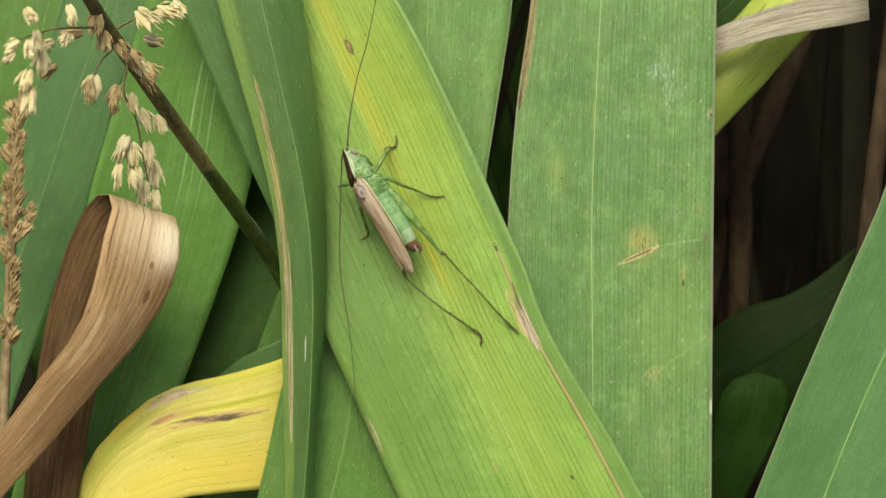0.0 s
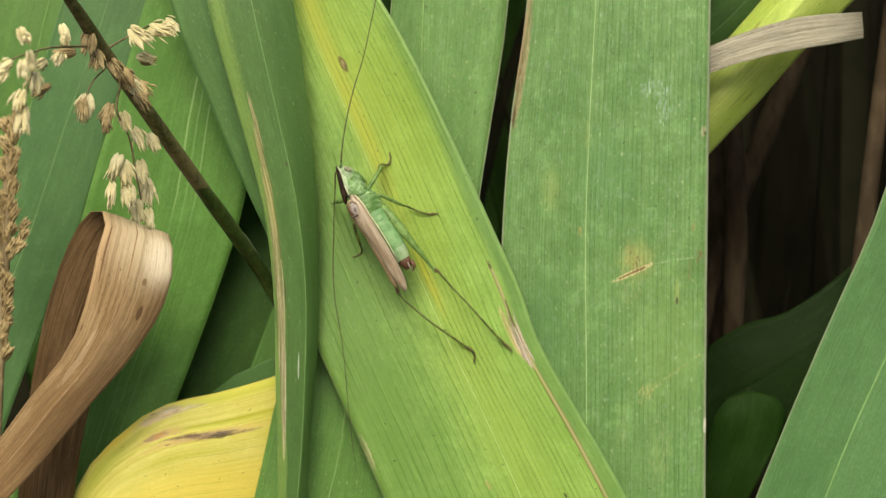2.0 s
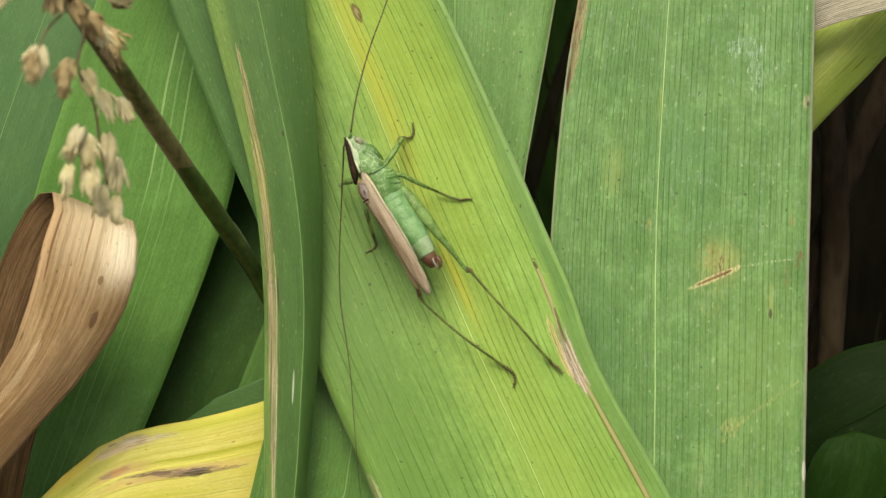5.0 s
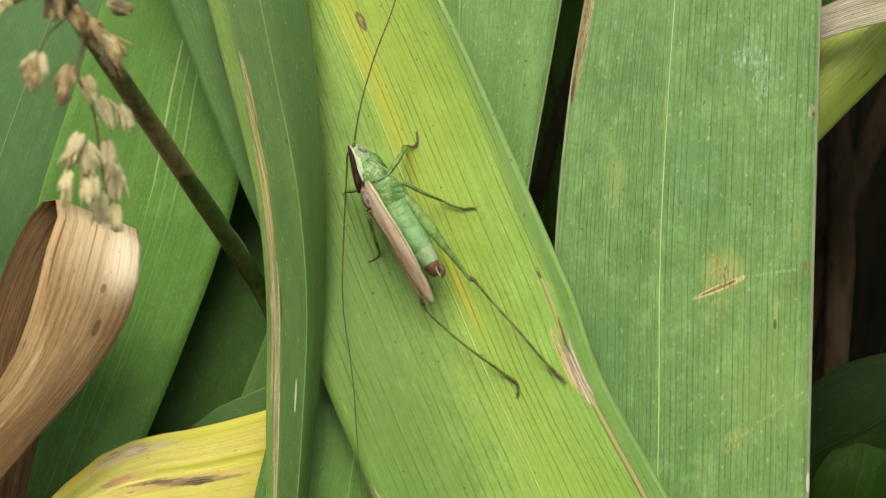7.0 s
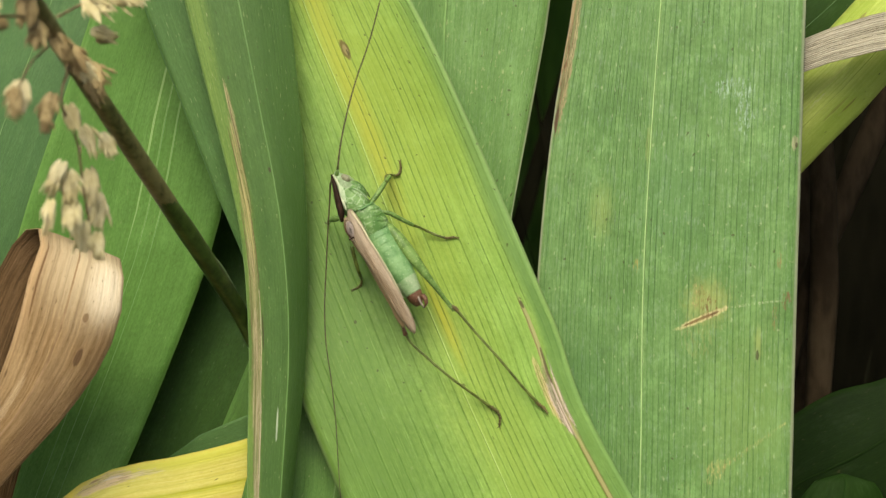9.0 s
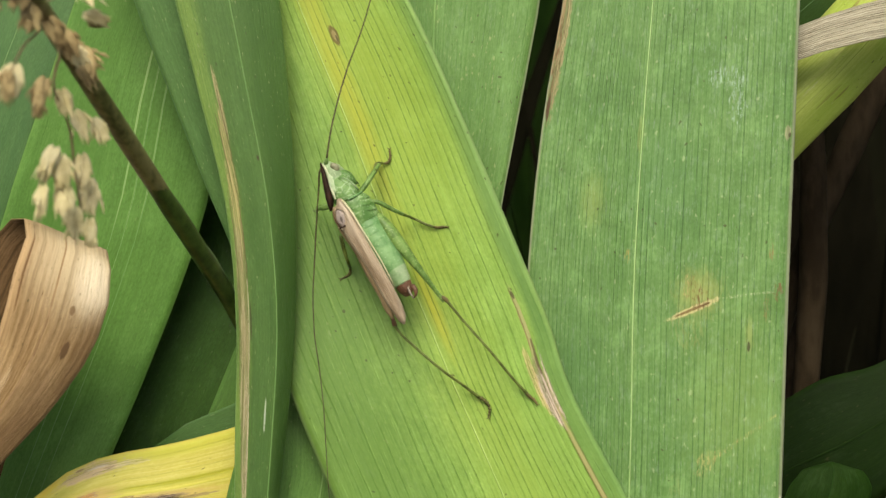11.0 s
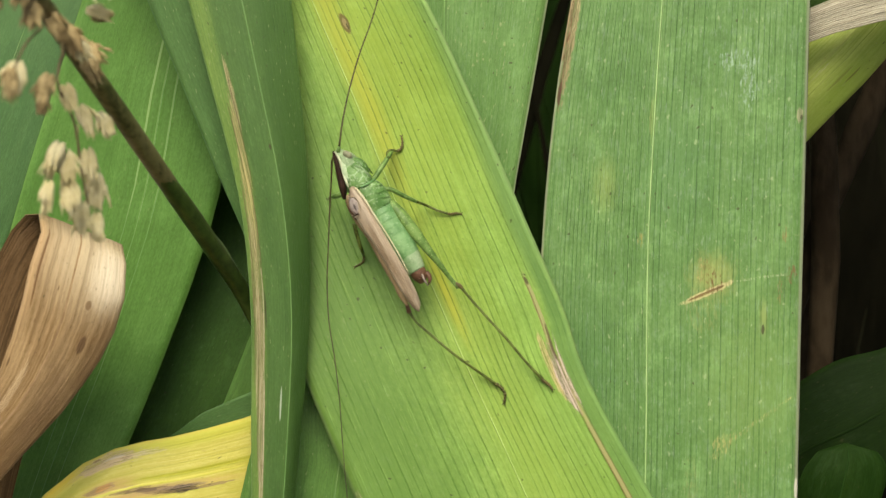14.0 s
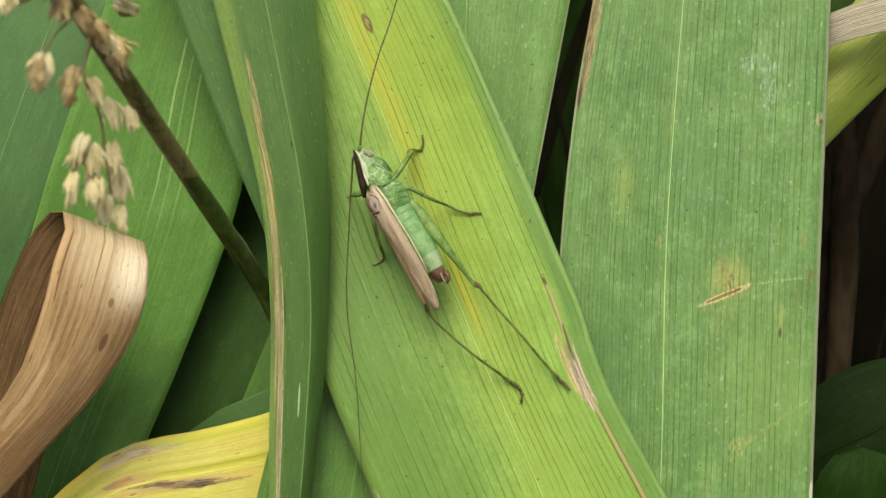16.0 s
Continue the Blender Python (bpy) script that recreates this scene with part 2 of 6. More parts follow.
def blade_grid(stations, nl, na, ripple=0.0, seed=0):
    """Points of a leaf blade in millimetres. A station: left edge, right edge (three numbers each), place of the midrib between
    them, height of the midrib over the edges. Gives the points (nl, na, 3), the place across (-1 to 1) and along (mm)."""
    rows, along = spline(stations, nl)
    across = np.linspace(-1, 1, na)
    left, right, m, cup = rows[:, None, 0:3], rows[:, None, 3:6], rows[:, 6:7], rows[:, 7:8]
    f = np.where(across < 0, (1 + across) * m, m + across * (1 - m))
    pts = left + (right - left) * f[..., None]
    side = rows[:, 3:6] - rows[:, 0:3]
    lead = np.gradient((rows[:, 0:3] + rows[:, 3:6]) / 2, axis=0)
    out = np.cross(lead, side)
    out /= np.linalg.norm(out, axis=1, keepdims=True) + 1e-9
    lift = cup * (1 - np.abs(across) ** 1.4)
    if ripple:
        lift = lift + ripple * np.abs(across) ** 2 * np.sin(along[:, None] / 17.0 + seed + across * 1.3) 
        lift = lift + 0.35 * ripple * np.sin(along[:, None] / 7.3 + 2.1 * seed + across * 4.0)
    return pts + out[:, None, :] * lift[..., None], across, along, out


def blade_mesh(name, stations, nl=90, na=17, thick=0.3, ripple=0.12, seed=0, base=None, two=False):
    """A leaf blade with two faces and closed edges, with its coordinates about base (world)."""
    pts, across, along, out = blade_grid(stations, nl, na, ripple, seed)
    base = base or Vector((0, 0, 0))
    taper = (1 - 0.75 * np.abs(across) ** 3)[None, :, None]
    back = pts - out[:, None, :] * thick * taper
    verts = [place_of(p) - base for p in pts.reshape(-1, 3)] + [place_of(p) - base for p in back.reshape(-1, 3)]
    n = nl * na
    at = lambda i, j: i * na + j
    faces = []
    for i in range(nl - 1):
        for j in range(na - 1):
            q = (at(i, j), at(i + 1, j), at(i + 1, j + 1), at(i, j + 1))
            faces += [q, tuple(n + k for k in reversed(q))]
        faces.append((at(i, 0), n + at(i, 0), n + at(i + 1, 0), at(i + 1, 0)))
        faces.append((at(i, na - 1), at(i + 1, na - 1), n + at(i + 1, na - 1), n + at(i, na - 1)))
    for j in range(na - 1):
        faces.append((at(0, j), at(0, j + 1), n + at(0, j + 1), n + at(0, j)))
        faces.append((at(nl - 1, j), n + at(nl - 1, j), n + at(nl - 1, j + 1), at(nl - 1, j + 1)))
    mesh = bpy.data.meshes.new(name)
    mesh.from_pydata([tuple(v) for v in verts], [], faces)
    uv = mesh.uv_layers.new(name="UVMap")
    place = np.stack([np.tile(across, nl), np.repeat(along, na) / 100], 1)
    place = np.vstack([place, place])
    index = np.empty(len(mesh.loops), dtype=np.int32)
    mesh.loops.foreach_get("vertex_index", index)
    uv.data.foreach_set("uv", place[index].astype(np.float32).ravel())
    mesh.polygons.foreach_set("use_smooth", [True] * len(mesh.polygons))
    if two:
        mesh.polygons.foreach_set("material_index", [int(min(p.vertices) >= n) for p in mesh.polygons])
    mesh.update()
    return mesh


def leaf(label, stations, material, seed=0, nl=110, na=21, thick=0.3, ripple=0.12, rib=None, name="leaf", category="leaf", group="leaves of the clump", rib_half=0.28, rib_up=0.14, ribs=(0.0,), back=None):
    """A leaf: a blade and, where one shows, a raised midrib."""
    last = stations[-1] if stations[-1][1] < stations[0][1] else stations[0]
    base = place_of([(last[k] + last[k + 3]) / 2 for k in range(3)])
    ob = new(name)
    ob.empty_display_size, ob.location = 0.01, base
    blade = new("blade", blade_mesh("blade", stations, nl, na, thick, ripple, seed, base, back is not None))
    blade.data.materials.append(material)
    if back:
        blade.data.materials.append(back)
    blade.parent = ob
    for where in ribs if rib else ():
        pts, across, along, out = blade_grid(stations, nl, na, ripple, seed)
        k = min(max(int((where + 1) / 2 * (na - 1)), 1), na - 2)
        f = (where + 1) / 2 * (na - 1) - k
        mid, side = pts[:, k] * (1 - f) + pts[:, k + 1] * f, pts[:, k + 1] - pts[:, k - 1]
        side = side / (np.linalg.norm(side, axis=1, keepdims=True) + 1e-9)
        bm, rows = bmesh.new(), []
        for p, s, o, f in zip(mid, side, out, np.linspace(0.25, 1.3, nl)):
            rows.append([bm.verts.new(place_of(p + s * x * rib_half * f + o * (z * rib_up * f - 0.03)) - base) for x, z in ((-1, 0), (-0.5, 0.8), (0, 1), (0.5, 0.8), (1, 0))])
        for a, b in zip(rows, rows[1:]):
            for k in range(4):
                bm.faces.new((a[k], a[k + 1], b[k + 1], b[k]))
        part("rib" if where else "midrib", bm, rib, ob)
    return tagged(ob, label, category, group)


def tube(bm, rows, sides=12, steps=None, close=True):
    """A round or flattened limb through rows of (right, up, towards, half width, half depth) in mm, about (0, 0, 0)."""
    rows = np.array([(*r, r[3]) if len(r) == 4 else r for r in rows], float)
    if steps:
        rows = spline(rows, steps)[0] if rows.shape[1] < 6 else rows
    c = rows[:, :3]
    lead = np.gradient(c, axis=0)
    lead /= np.linalg.norm(lead, axis=1, keepdims=True) + 1e-9
    side = np.cross(lead, (0, 0, 1.0))
    side /= np.linalg.norm(side, axis=1, keepdims=True) + 1e-9
    top = np.cross(side, lead)
    rings = []
    for k in range(len(c)):
        ring = []
        for s in range(sides):
            w = 2 * math.pi * s / sides
            p = c[k] + side[k] * math.cos(w) * rows[k, 3] + top[k] * math.sin(w) * rows[k, 4]
            ring.append(bm.verts.new(p * 0.001))
        rings.append(ring)
    for a, b in zip(rings, rings[1:]):
        for s in range(sides):
            bm.faces.new((a[s], a[(s + 1) % sides], b[(s + 1) % sides], b[s]))
    if close:
        bm.faces.new(rings[0][::-1])
        bm.faces.new(rings[-1])
    return bm


def part(name, bm, material, parent, label="", smooth=True):
    """Links a bmesh as one mesh object under a thing or a part."""
    mesh = bpy.data.meshes.new(name)
    bmesh.ops.recalc_face_normals(bm, faces=bm.faces)
    bm.to_mesh(mesh)
    bm.free()
    mesh.polygons.foreach_set("use_smooth", [smooth] * len(mesh.polygons))
    mesh.materials.append(material)
    ob = new(name, mesh)
    ob.parent = parent
    return tagged(ob, label)


def stand(name, origin, label, category, group=""):
    """An empty at a thing's base, turned as the sheet of leaves is; its parts keep mm coordinates about that base."""
    ob = new(name)
    ob.empty_display_size = 0.01
    ob.matrix_world = Matrix.Translation(place_of(origin)) @ FRAME.to_4x4()
    return tagged(ob, label, category, group)


def off(rows, origin):
    return [(r[0] - origin[0], r[1] - origin[1], r[2] - origin[2], *r[3:]) for r in rows]


# ---- ground and the dark inside of the clump ----
soil = plain_material("soil", (0.03, 0.023, 0.016), (0.06, 0.048, 0.034), 60.0, 0.95, bump=0.004, spec=0.1)
shade_thatch = plain_material("shade_thatch", (0.0095, 0.0092, 0.0056), (0.0155, 0.0142, 0.0086), 60.0, 0.95, (6, 1, 1), 0.002, 0.05)
rng = random.Random(4)
bm = bmesh.new()
rings = [0.0, 0.15, 0.3, 0.5, 0.8, 1.3, 2.2, 4, 8, 20, 60, 200, 800, 3000]
last = None
for r in rings:
    row = [bm.verts.new((r * math.cos(k * math.pi / 24), r * math.sin(k * math.pi / 24), (rng.uniform(-0.012, 0.004) if 0 < r < 5 else 0.0) - 0.004)) for k in range(48)] if r else [bm.verts.new((0, 0, -0.004))]
    if last:
        for k in range(48):
            quad = (last[k % len(last)], row[k], row[(k + 1) % 48], last[(k + 1) % len(last)])
            bm.faces.new(quad if len(last) > 1 else (last[0], row[k], row[(k + 1) % 48]))
    last = row
ground = part("ground", bm, soil, None)
tagged(ground, "dark bare garden soil under the leaves", "ground", kind="structure")

# Added thatched earth bank behind the clump, near-black in place of shade.
bm = bmesh.new()
grid = []
for i in range(49):
    row = []
    for j in range(33):
        a, f = (i / 48 - 0.5) * 2.0, j / 32
        y = 0.36 + f * 0.16 if f < 0.6 else 0.456 + (f - 0.6) * 2.2
        h = 0.62 * math.sin(min(1.0, f / 0.6) * math.pi / 2) if f < 0.6 else 0.62 * (1 - ((f - 0.6) / 0.4) ** 1.5)
        fall = max(0.0, 1 - max(0.0, a * a + 0.12 * noise.noise((a * 4, f * 3, 9.0))) ** 1.1)
        y += 0.03 * noise.noise((a * 9, f * 9, 1.0)) - 0.1 * a * a
        h = h * fall + 0.012 * noise.noise((a * 30, f * 14, 5.0)) * fall - 0.012
        row.append(bm.verts.new((a * 1.1, y, h)))
    grid.append(row)
for i in range(48):
    for j in range(32):
        bm.faces.new((grid[i][j], grid[i + 1][j], grid[i + 1][j + 1], grid[i][j + 1]))
bank = part("backdrop", bm, shade_thatch, None)
tagged(bank, "thatched earth bank added behind the clump, near-black in place of shade", "bank", kind="structure")


# ---- the leaves ----
DRY, DARK = (0.4, 0.35, 0.16), (0.05, 0.035, 0.02)
green = blade_material("green_blade", (0.085, 0.19, 0.03), (0.125, 0.25, 0.048), (0.035, 0.1, 0.02), 20, 0.4, (0.14, 0.26, 0.07), seed=1.0)
# Three greens darkened so that the colour carries the gap's shade.
top_shade_green = blade_material("top_shade_green_blade", (0.028, 0.075, 0.01), (0.044, 0.1, 0.016), (0.018, 0.05, 0.008), 18, 0.3, (0.06, 0.13, 0.03), seed=2.0, flecks=0.1, spec=0.12)
gap_shade_green = blade_material("gap_shade_green_blade", (0.007, 0.019, 0.0026), (0.0112, 0.0275, 0.0043), (0.006, 0.016, 0.0025), 18, 0.1, (0.01, 0.026, 0.004), seed=2.5, flecks=0.0, spec=0.06, streaks=0.1, through=0.1)
gap_shade_round = blade_material("gap_shade_round_blade", (0.0125, 0.037, 0.0045), (0.02, 0.05, 0.007), (0.014, 0.04, 0.006), 18, 0.15, (0.03, 0.08, 0.014), seed=2.7, flecks=0.0, spec=0.06, streaks=0.1, through=0.1)
rib_plain = plain_material("plain_midrib", (0.08, 0.185, 0.03), (0.105, 0.215, 0.038), 500, 0.5)
# Midribs darkened likewise for the leaves that lie in shade.
rib_gap_shade = plain_material("gap_shade_midrib", (0.006, 0.016, 0.0025), (0.009, 0.022, 0.0035), 500, 0.6)
rib_shade = plain_material("shade_midrib", (0.02, 0.05, 0.008), (0.035, 0.075, 0.014), 500, 0.6)
soft_green = blade_material("soft_green_blade", (0.078, 0.185, 0.026), (0.106, 0.22, 0.036), (0.06, 0.15, 0.022), 16, 0.15, (0.15, 0.28, 0.07), seed=1.3, flecks=0.1, specks=0.2, streaks=0.12)
# Leaf green with the shade deep in the clump put into it.
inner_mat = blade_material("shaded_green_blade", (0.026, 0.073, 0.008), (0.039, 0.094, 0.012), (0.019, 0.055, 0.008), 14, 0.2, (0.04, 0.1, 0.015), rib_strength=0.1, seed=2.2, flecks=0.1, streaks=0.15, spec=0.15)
narrow_mat = blade_material("plain_green_blade", (0.075, 0.175, 0.027), (0.105, 0.215, 0.038), (0.06, 0.15, 0.022), 16, 0.15, (0.1, 0.21, 0.04), rib_strength=0.1, seed=1.4, flecks=0.1, specks=0.1, streaks=0.12)
behind_mat = blade_material("pale_edged_green_blade", (0.122, 0.25, 0.058), (0.17, 0.31, 0.09), (0.065, 0.155, 0.035), 20, 0.5, (0.24, 0.38, 0.14), seed=1.6, edge=(0.5, 0.55, 0.36), bloom=0.15)
ribbed = blade_material("ribbed_green_blade", (0.088, 0.2, 0.035), (0.128, 0.26, 0.056), (0.06, 0.15, 0.025), 12, 0.22, (0.15, 0.29, 0.07), rib_strength=0.2, seed=3.0, streaks=0.12, spec=0.2, flecks=0.12, specks=0.2,
                        marks=((0.2, 116, 0.012, 22, 0, 0.3, (0.3, 0.44, 0.16), 0.8), (0.42, 118, 0.008, 20, 0, 0.3, (0.24, 0.38, 0.13), 0.7), (0.3, 120, 0.006, 18, 0, 0.3, (0.24, 0.38, 0.13), 0.5)))
main_mat = blade_material("yellow_green_blade", (0.23, 0.39, 0.075), (0.375, 0.555, 0.138), (0.085, 0.175, 0.024), 18, 0.72, (0.36, 0.5, 0.14), 0.008, 0.45, 4.0,
                          # Mark at 0.91: margin toned darker for the shade of its down-turned edge.
                          band=((0.4, 0.48, 0.075), 0.16, 0.5, 0.5), edge=(0.2, 0.3, 0.11), flecks=0.16, bloom=0.05, vein_width=0.16, marks=((0.2, 85.9, 0.042, 1.5, 0, 0.8, (0.15, 0.095, 0.04), 0.88), (0.2, 85.9, 0.022, 0.8, 0, 0.6, (0.36, 0.28, 0.13), 0.9), (0.21, 86.3, 0.008, 0.5, 0, 0.5, DARK, 0.8), (0.1, 96, 0.13, 19, 0, -0.5, (0.5, 0.5, 0.06), 0.72), (0.1, 76, 0.16, 18, 0, -0.6, (0.46, 0.5, 0.08), 0.8), (0.09, 122, 0.07, 8, 0, -0.5, (0.56, 0.55, 0.06), 0.8), (0.5, 92, 0.5, 26, 0, -0.8, (0.38, 0.49, 0.07), 0.5), (-0.85, 112, 0.95, 40, 0, -0.6, (0.085, 0.175, 0.028), 0.95), (-0.75, 150, 0.8, 45, 0, -0.8, (0.11, 0.215, 0.04), 0.75), (0.35, 150, 0.5, 24, 0, -0.9, (0.27, 0.42, 0.08), 0.5)) + ((0.91, 150, 0.115, 36, 0, 0.3, (0.12, 0.245, 0.07), 0.6), (0.9, 112, 0.1, 14, 0, -0.4, (0.17, 0.3, 0.085), 0.7), (0.79, 124.5, 0.022, 6, 0, 0.7, (0.46, 0.42, 0.2), 0.85), (0.775, 123.5, 0.008, 5, 0, 0.9, (0.2, 0.12, 0.05), 0.8), (0.78, 133, 0.07, 5, 0, 1.6, (0.4, 0.3, 0.2), 0.9), (0.8, 129, 0.014, 4, 0, 1.6, (0.07, 0.04, 0.02), 0.95), (0.72, 131.5, 0.035, 5, 0, 1.2, (0.56, 0.46, 0.2), 0.85), (0.78, 134, 0.05, 4.2, 0, 1.2, (0.56, 0.45, 0.38), 0.92), (0.84, 132, 0.012, 5, 0, 1.0, (0.6, 0.52, 0.4), 0.85), (0.81, 147, 0.02, 14, 0, 0.7, (0.44, 0.38, 0.17), 0.88), (0.8, 166, 0.02, 14, 0, 0.7, (0.44, 0.38, 0.17), 0.88), (0.79, 150, 0.006, 18, 0, 0.8, (0.19, 0.12, 0.055), 0.8), (0.832, 148, 0.005, 14, 0, 0.8, (0.22, 0.14, 0.07), 0.7), (0.79, 120.2, 0.014, 0.6, 0, 0.6, DARK, 0.8), (0.425, 160.2, 0.014, 0.5, 0, 0.6, DARK, 0.9)) + ((-0.2, 158.5, 0.018, 0.9, 0, 1.0, (0.4, 0.36, 0.12), 0.7), (-0.97, 152.5, 0.025, 3.2, 0, 1.2, (0.46, 0.42, 0.24), 0.6), (0.97, 100, 0.14, 34, 0, -0.6, (0.15, 0.28, 0.085), 0.7)))
right_mat = blade_material("dusty_green_blade", (0.112, 0.235, 0.06), (0.178, 0.315, 0.1), (0.042, 0.11, 0.03), 27, 0.75, (0.24, 0.36, 0.13), 0.008, 0.5, 9.0, bloom=0.3, flecks=0.4, mottle=0.42, fleck_color=(0.5, 0.56, 0.3), vein_width=0.12, edge=(0.42, 0.4, 0.3), streaks=0.8, marks=((-0.945, 299, 0.06, 12, 0, 1.4, (0.32, 0.22, 0.11), 0.92), (-0.965, 303, 0.02, 8, 0, 2.1, (0.16, 0.07, 0.035), 0.95), (-0.965, 309, 0.02, 2, 0, 0.8, (0.09, 0.035, 0.02), 0.9), (-0.92, 296, 0.03, 6, 0, 1.5, (0.4, 0.36, 0.17), 0.7), (0.42, 331.6, 0.17, 3.4, 0, -1.6, (0.42, 0.43, 0.13), 0.6), (0.39, 333.6, 0.18, 0.5, -8.6, 1.2, (0.6, 0.52, 0.25), 0.9), (0.74, 331.6, 0.2, 0.2, -3, 2.0, (0.6, 0.62, 0.38), 0.7), (0.37, 333.75, 0.11, 0.2, -8.6, 0.8, (0.17, 0.075, 0.03), 0.92), (0.53, 304.4, 0.13, 1.3, 0, 2.8, (0.44, 0.58, 0.44), 0.6), (0.61, 308, 0.06, 2.4, 0, 2.8, (0.44, 0.58, 0.44), 0.6)) + ((0.47, 332.9, 0.03, 0.16, -8, 0.5, (0.12, 0.05, 0.02), 0.9), (0.43, 332.2, 0.06, 1.6, 0, 3.2, (0.16, 0.07, 0.03), 0.9), (0.37, 330.8, 0.03, 1.6, 0, 3.0, (0.2, 0.1, 0.04), 0.9), (0.34, 330.6, 0.02, 1.6, 0, 2.2, (0.46, 0.4, 0.16), 0.8), (0.36, 336, 0.12, 3.0, 0, 2.2, (0.34, 0.36, 0.12), 0.4), (0.7, 349.9, 0.26, 0.35, -14.5, 2.0, (0.46, 0.44, 0.16), 0.8), (0.5, 352.5, 0.08, 1.6, -14.5, 2.2, (0.46, 0.44, 0.16), 0.8), (0.56, 303.5, 0.16, 3.2, 0, 2.4, (0.36, 0.5, 0.34), 0.2)) + ((0.66, 307, 0.09, 3, 0, 2.4, (0.38, 0.52, 0.36), 0.2), (-0.075, 327.2, 0.03, 0.9, 0, 2.4, (0.46, 0.36, 0.1), 0.9), (-0.44, 320.5, 0.14, 4, 0, -1.5, (0.3, 0.38, 0.1), 0.45), (-0.02, 312, 0.03, 3, 0, 1.5, (0.3, 0.38, 0.1), 0.4), (0.755, 338, 0.01, 0.7, 0, 1.6, DARK, 0.85), (0.755, 336.5, 0.03, 2.4, 0, -1.2, (0.36, 0.38, 0.12), 0.6), (0.93, 331, 0.03, 1.2, 0, 2.6, (0.2, 0.1, 0.05), 0.9), (0.86, 333, 0.02, 1.8, 0, 2.6, (0.3, 0.22, 0.08), 0.9)) + ((0.88, 326, 0.015, 1.2, 0, 2.4, (0.3, 0.22, 0.08), 0.8), (0.7, 345, 0.4, 14, 0, -1.6, (0.22, 0.34, 0.09), 0.45), (0.15, 318, 0.3, 9, 0, -1.6, (0.1, 0.22, 0.07), 0.5), (-0.55, 345, 0.35, 14, 0, -1.6, (0.1, 0.22, 0.07), 0.45), (0.99, 357.6, 0.014, 1.4, 0, 0.4, (0.7, 0.66, 0.55), 0.9), (0.955, 311.3, 0.02, 1.0, 0, 1.6, (0.4, 0.36, 0.22), 0.7), (0.965, 311.6, 0.01, 0.4, 0, 1.2, DARK, 0.8), (0.62, 362, 0.1, 5, 0, 2.2, (0.34, 0.38, 0.14), 0.45), (0.3, 358, 0.05, 4, 0, 2.2, (0.34, 0.38, 0.14), 0.4)))
fold_mat = blade_material("folded_green_blade", (0.064, 0.138, 0.029), (0.102, 0.196, 0.047), (0.045, 0.12, 0.025), 14, 0.4, (0.22, 0.36, 0.12), 0.025, 0.55, 14.0,
                          band=((0.24, 0.36, 0.075), -0.85, 0.3, 0.8), marks=((-0.62, 124.5, 0.055, 5, 0, 0.9, (0.4, 0.34, 0.16), 0.9), (-0.7, 131.5, 0.075, 7, 0, 1.0, (0.36, 0.3, 0.12), 0.93), (-0.78, 139, 0.1, 8, 0, 1.1, (0.36, 0.31, 0.12), 0.93), (-0.82, 148, 0.12, 9, 0, 1.1, (0.37, 0.32, 0.15), 0.93), (-0.8, 157, 0.12, 9, 0, 1.1, (0.38, 0.32, 0.17), 0.93), (-0.75, 166, 0.1, 8, 0, 1.1, (0.4, 0.34, 0.19), 0.92), (-0.73, 173, 0.07, 5, 0, 1.1, (0.42, 0.36, 0.2), 0.9)) + (
                              (-0.63, 129, 0.012, 8, 0, 1.6, (0.09, 0.05, 0.02), 0.9), (-0.77, 131, 0.014, 6, 0, 1.7, (0.1, 0.06, 0.025), 0.9), (-0.69, 142, 0.014, 9, 0, 1.7, (0.1, 0.06, 0.025), 0.9), (-0.89, 143, 0.014, 9, 0, 1.8, (0.1, 0.06, 0.025), 0.85), (-0.7, 154, 0.014, 9, 0, 1.7, (0.62, 0.54, 0.34), 0.85), (-0.8, 150, 0.012, 8, 0, 2.0, (0.6, 0.52, 0.3), 0.8), (-0.92, 153, 0.014, 9, 0, 1.9, (0.1, 0.06, 0.025), 0.85)) + (
                              # Last mark: right half darkened, as the face turned from the light.
                              (-0.68, 167, 0.02, 8, 0, 1.5, (0.56, 0.47, 0.32), 0.85), (-0.83, 164, 0.014, 9, 0, 1.9, (0.1, 0.06, 0.025), 0.85), (-0.65, 151.5, 0.022, 2.6, 0, 0.5, DARK, 0.85), (-0.06, 131.4, 0.03, 0.4, 0, 0.5, DARK, 0.9), (-0.237, 162.8, 0.025, 2.3, 0, 0.5, (0.6, 0.66, 0.48), 0.8), (0.6, 140, 0.6, 60, 0, -0.6, (0.055, 0.12, 0.026), 0.6)))
dull_mat = blade_material("dull_green_blade", (0.07, 0.16, 0.038), (0.1, 0.205, 0.052), (0.04, 0.11, 0.035), 18, 0.25, (0.13, 0.25, 0.1), seed=22.0)
blue_mat = blade_material("bluish_green_blade", (0.06, 0.146, 0.04), (0.086, 0.186, 0.053), (0.045, 0.12, 0.03), 18, 0.25, (0.22, 0.36, 0.16), 0.012, 0.6, 24.0, flecks=0.12, specks=0.2, streaks=0.12)
edge_mat = blade_material("cool_green_blade", (0.076, 0.182, 0.052), (0.11, 0.235, 0.076), (0.035, 0.095, 0.03), 20, 0.3, (0.2, 0.33, 0.14), 0.01, 0.6, 26.0, bloom=0.08, flecks=0.15, specks=0.3, edge=(0.34, 0.36, 0.22))
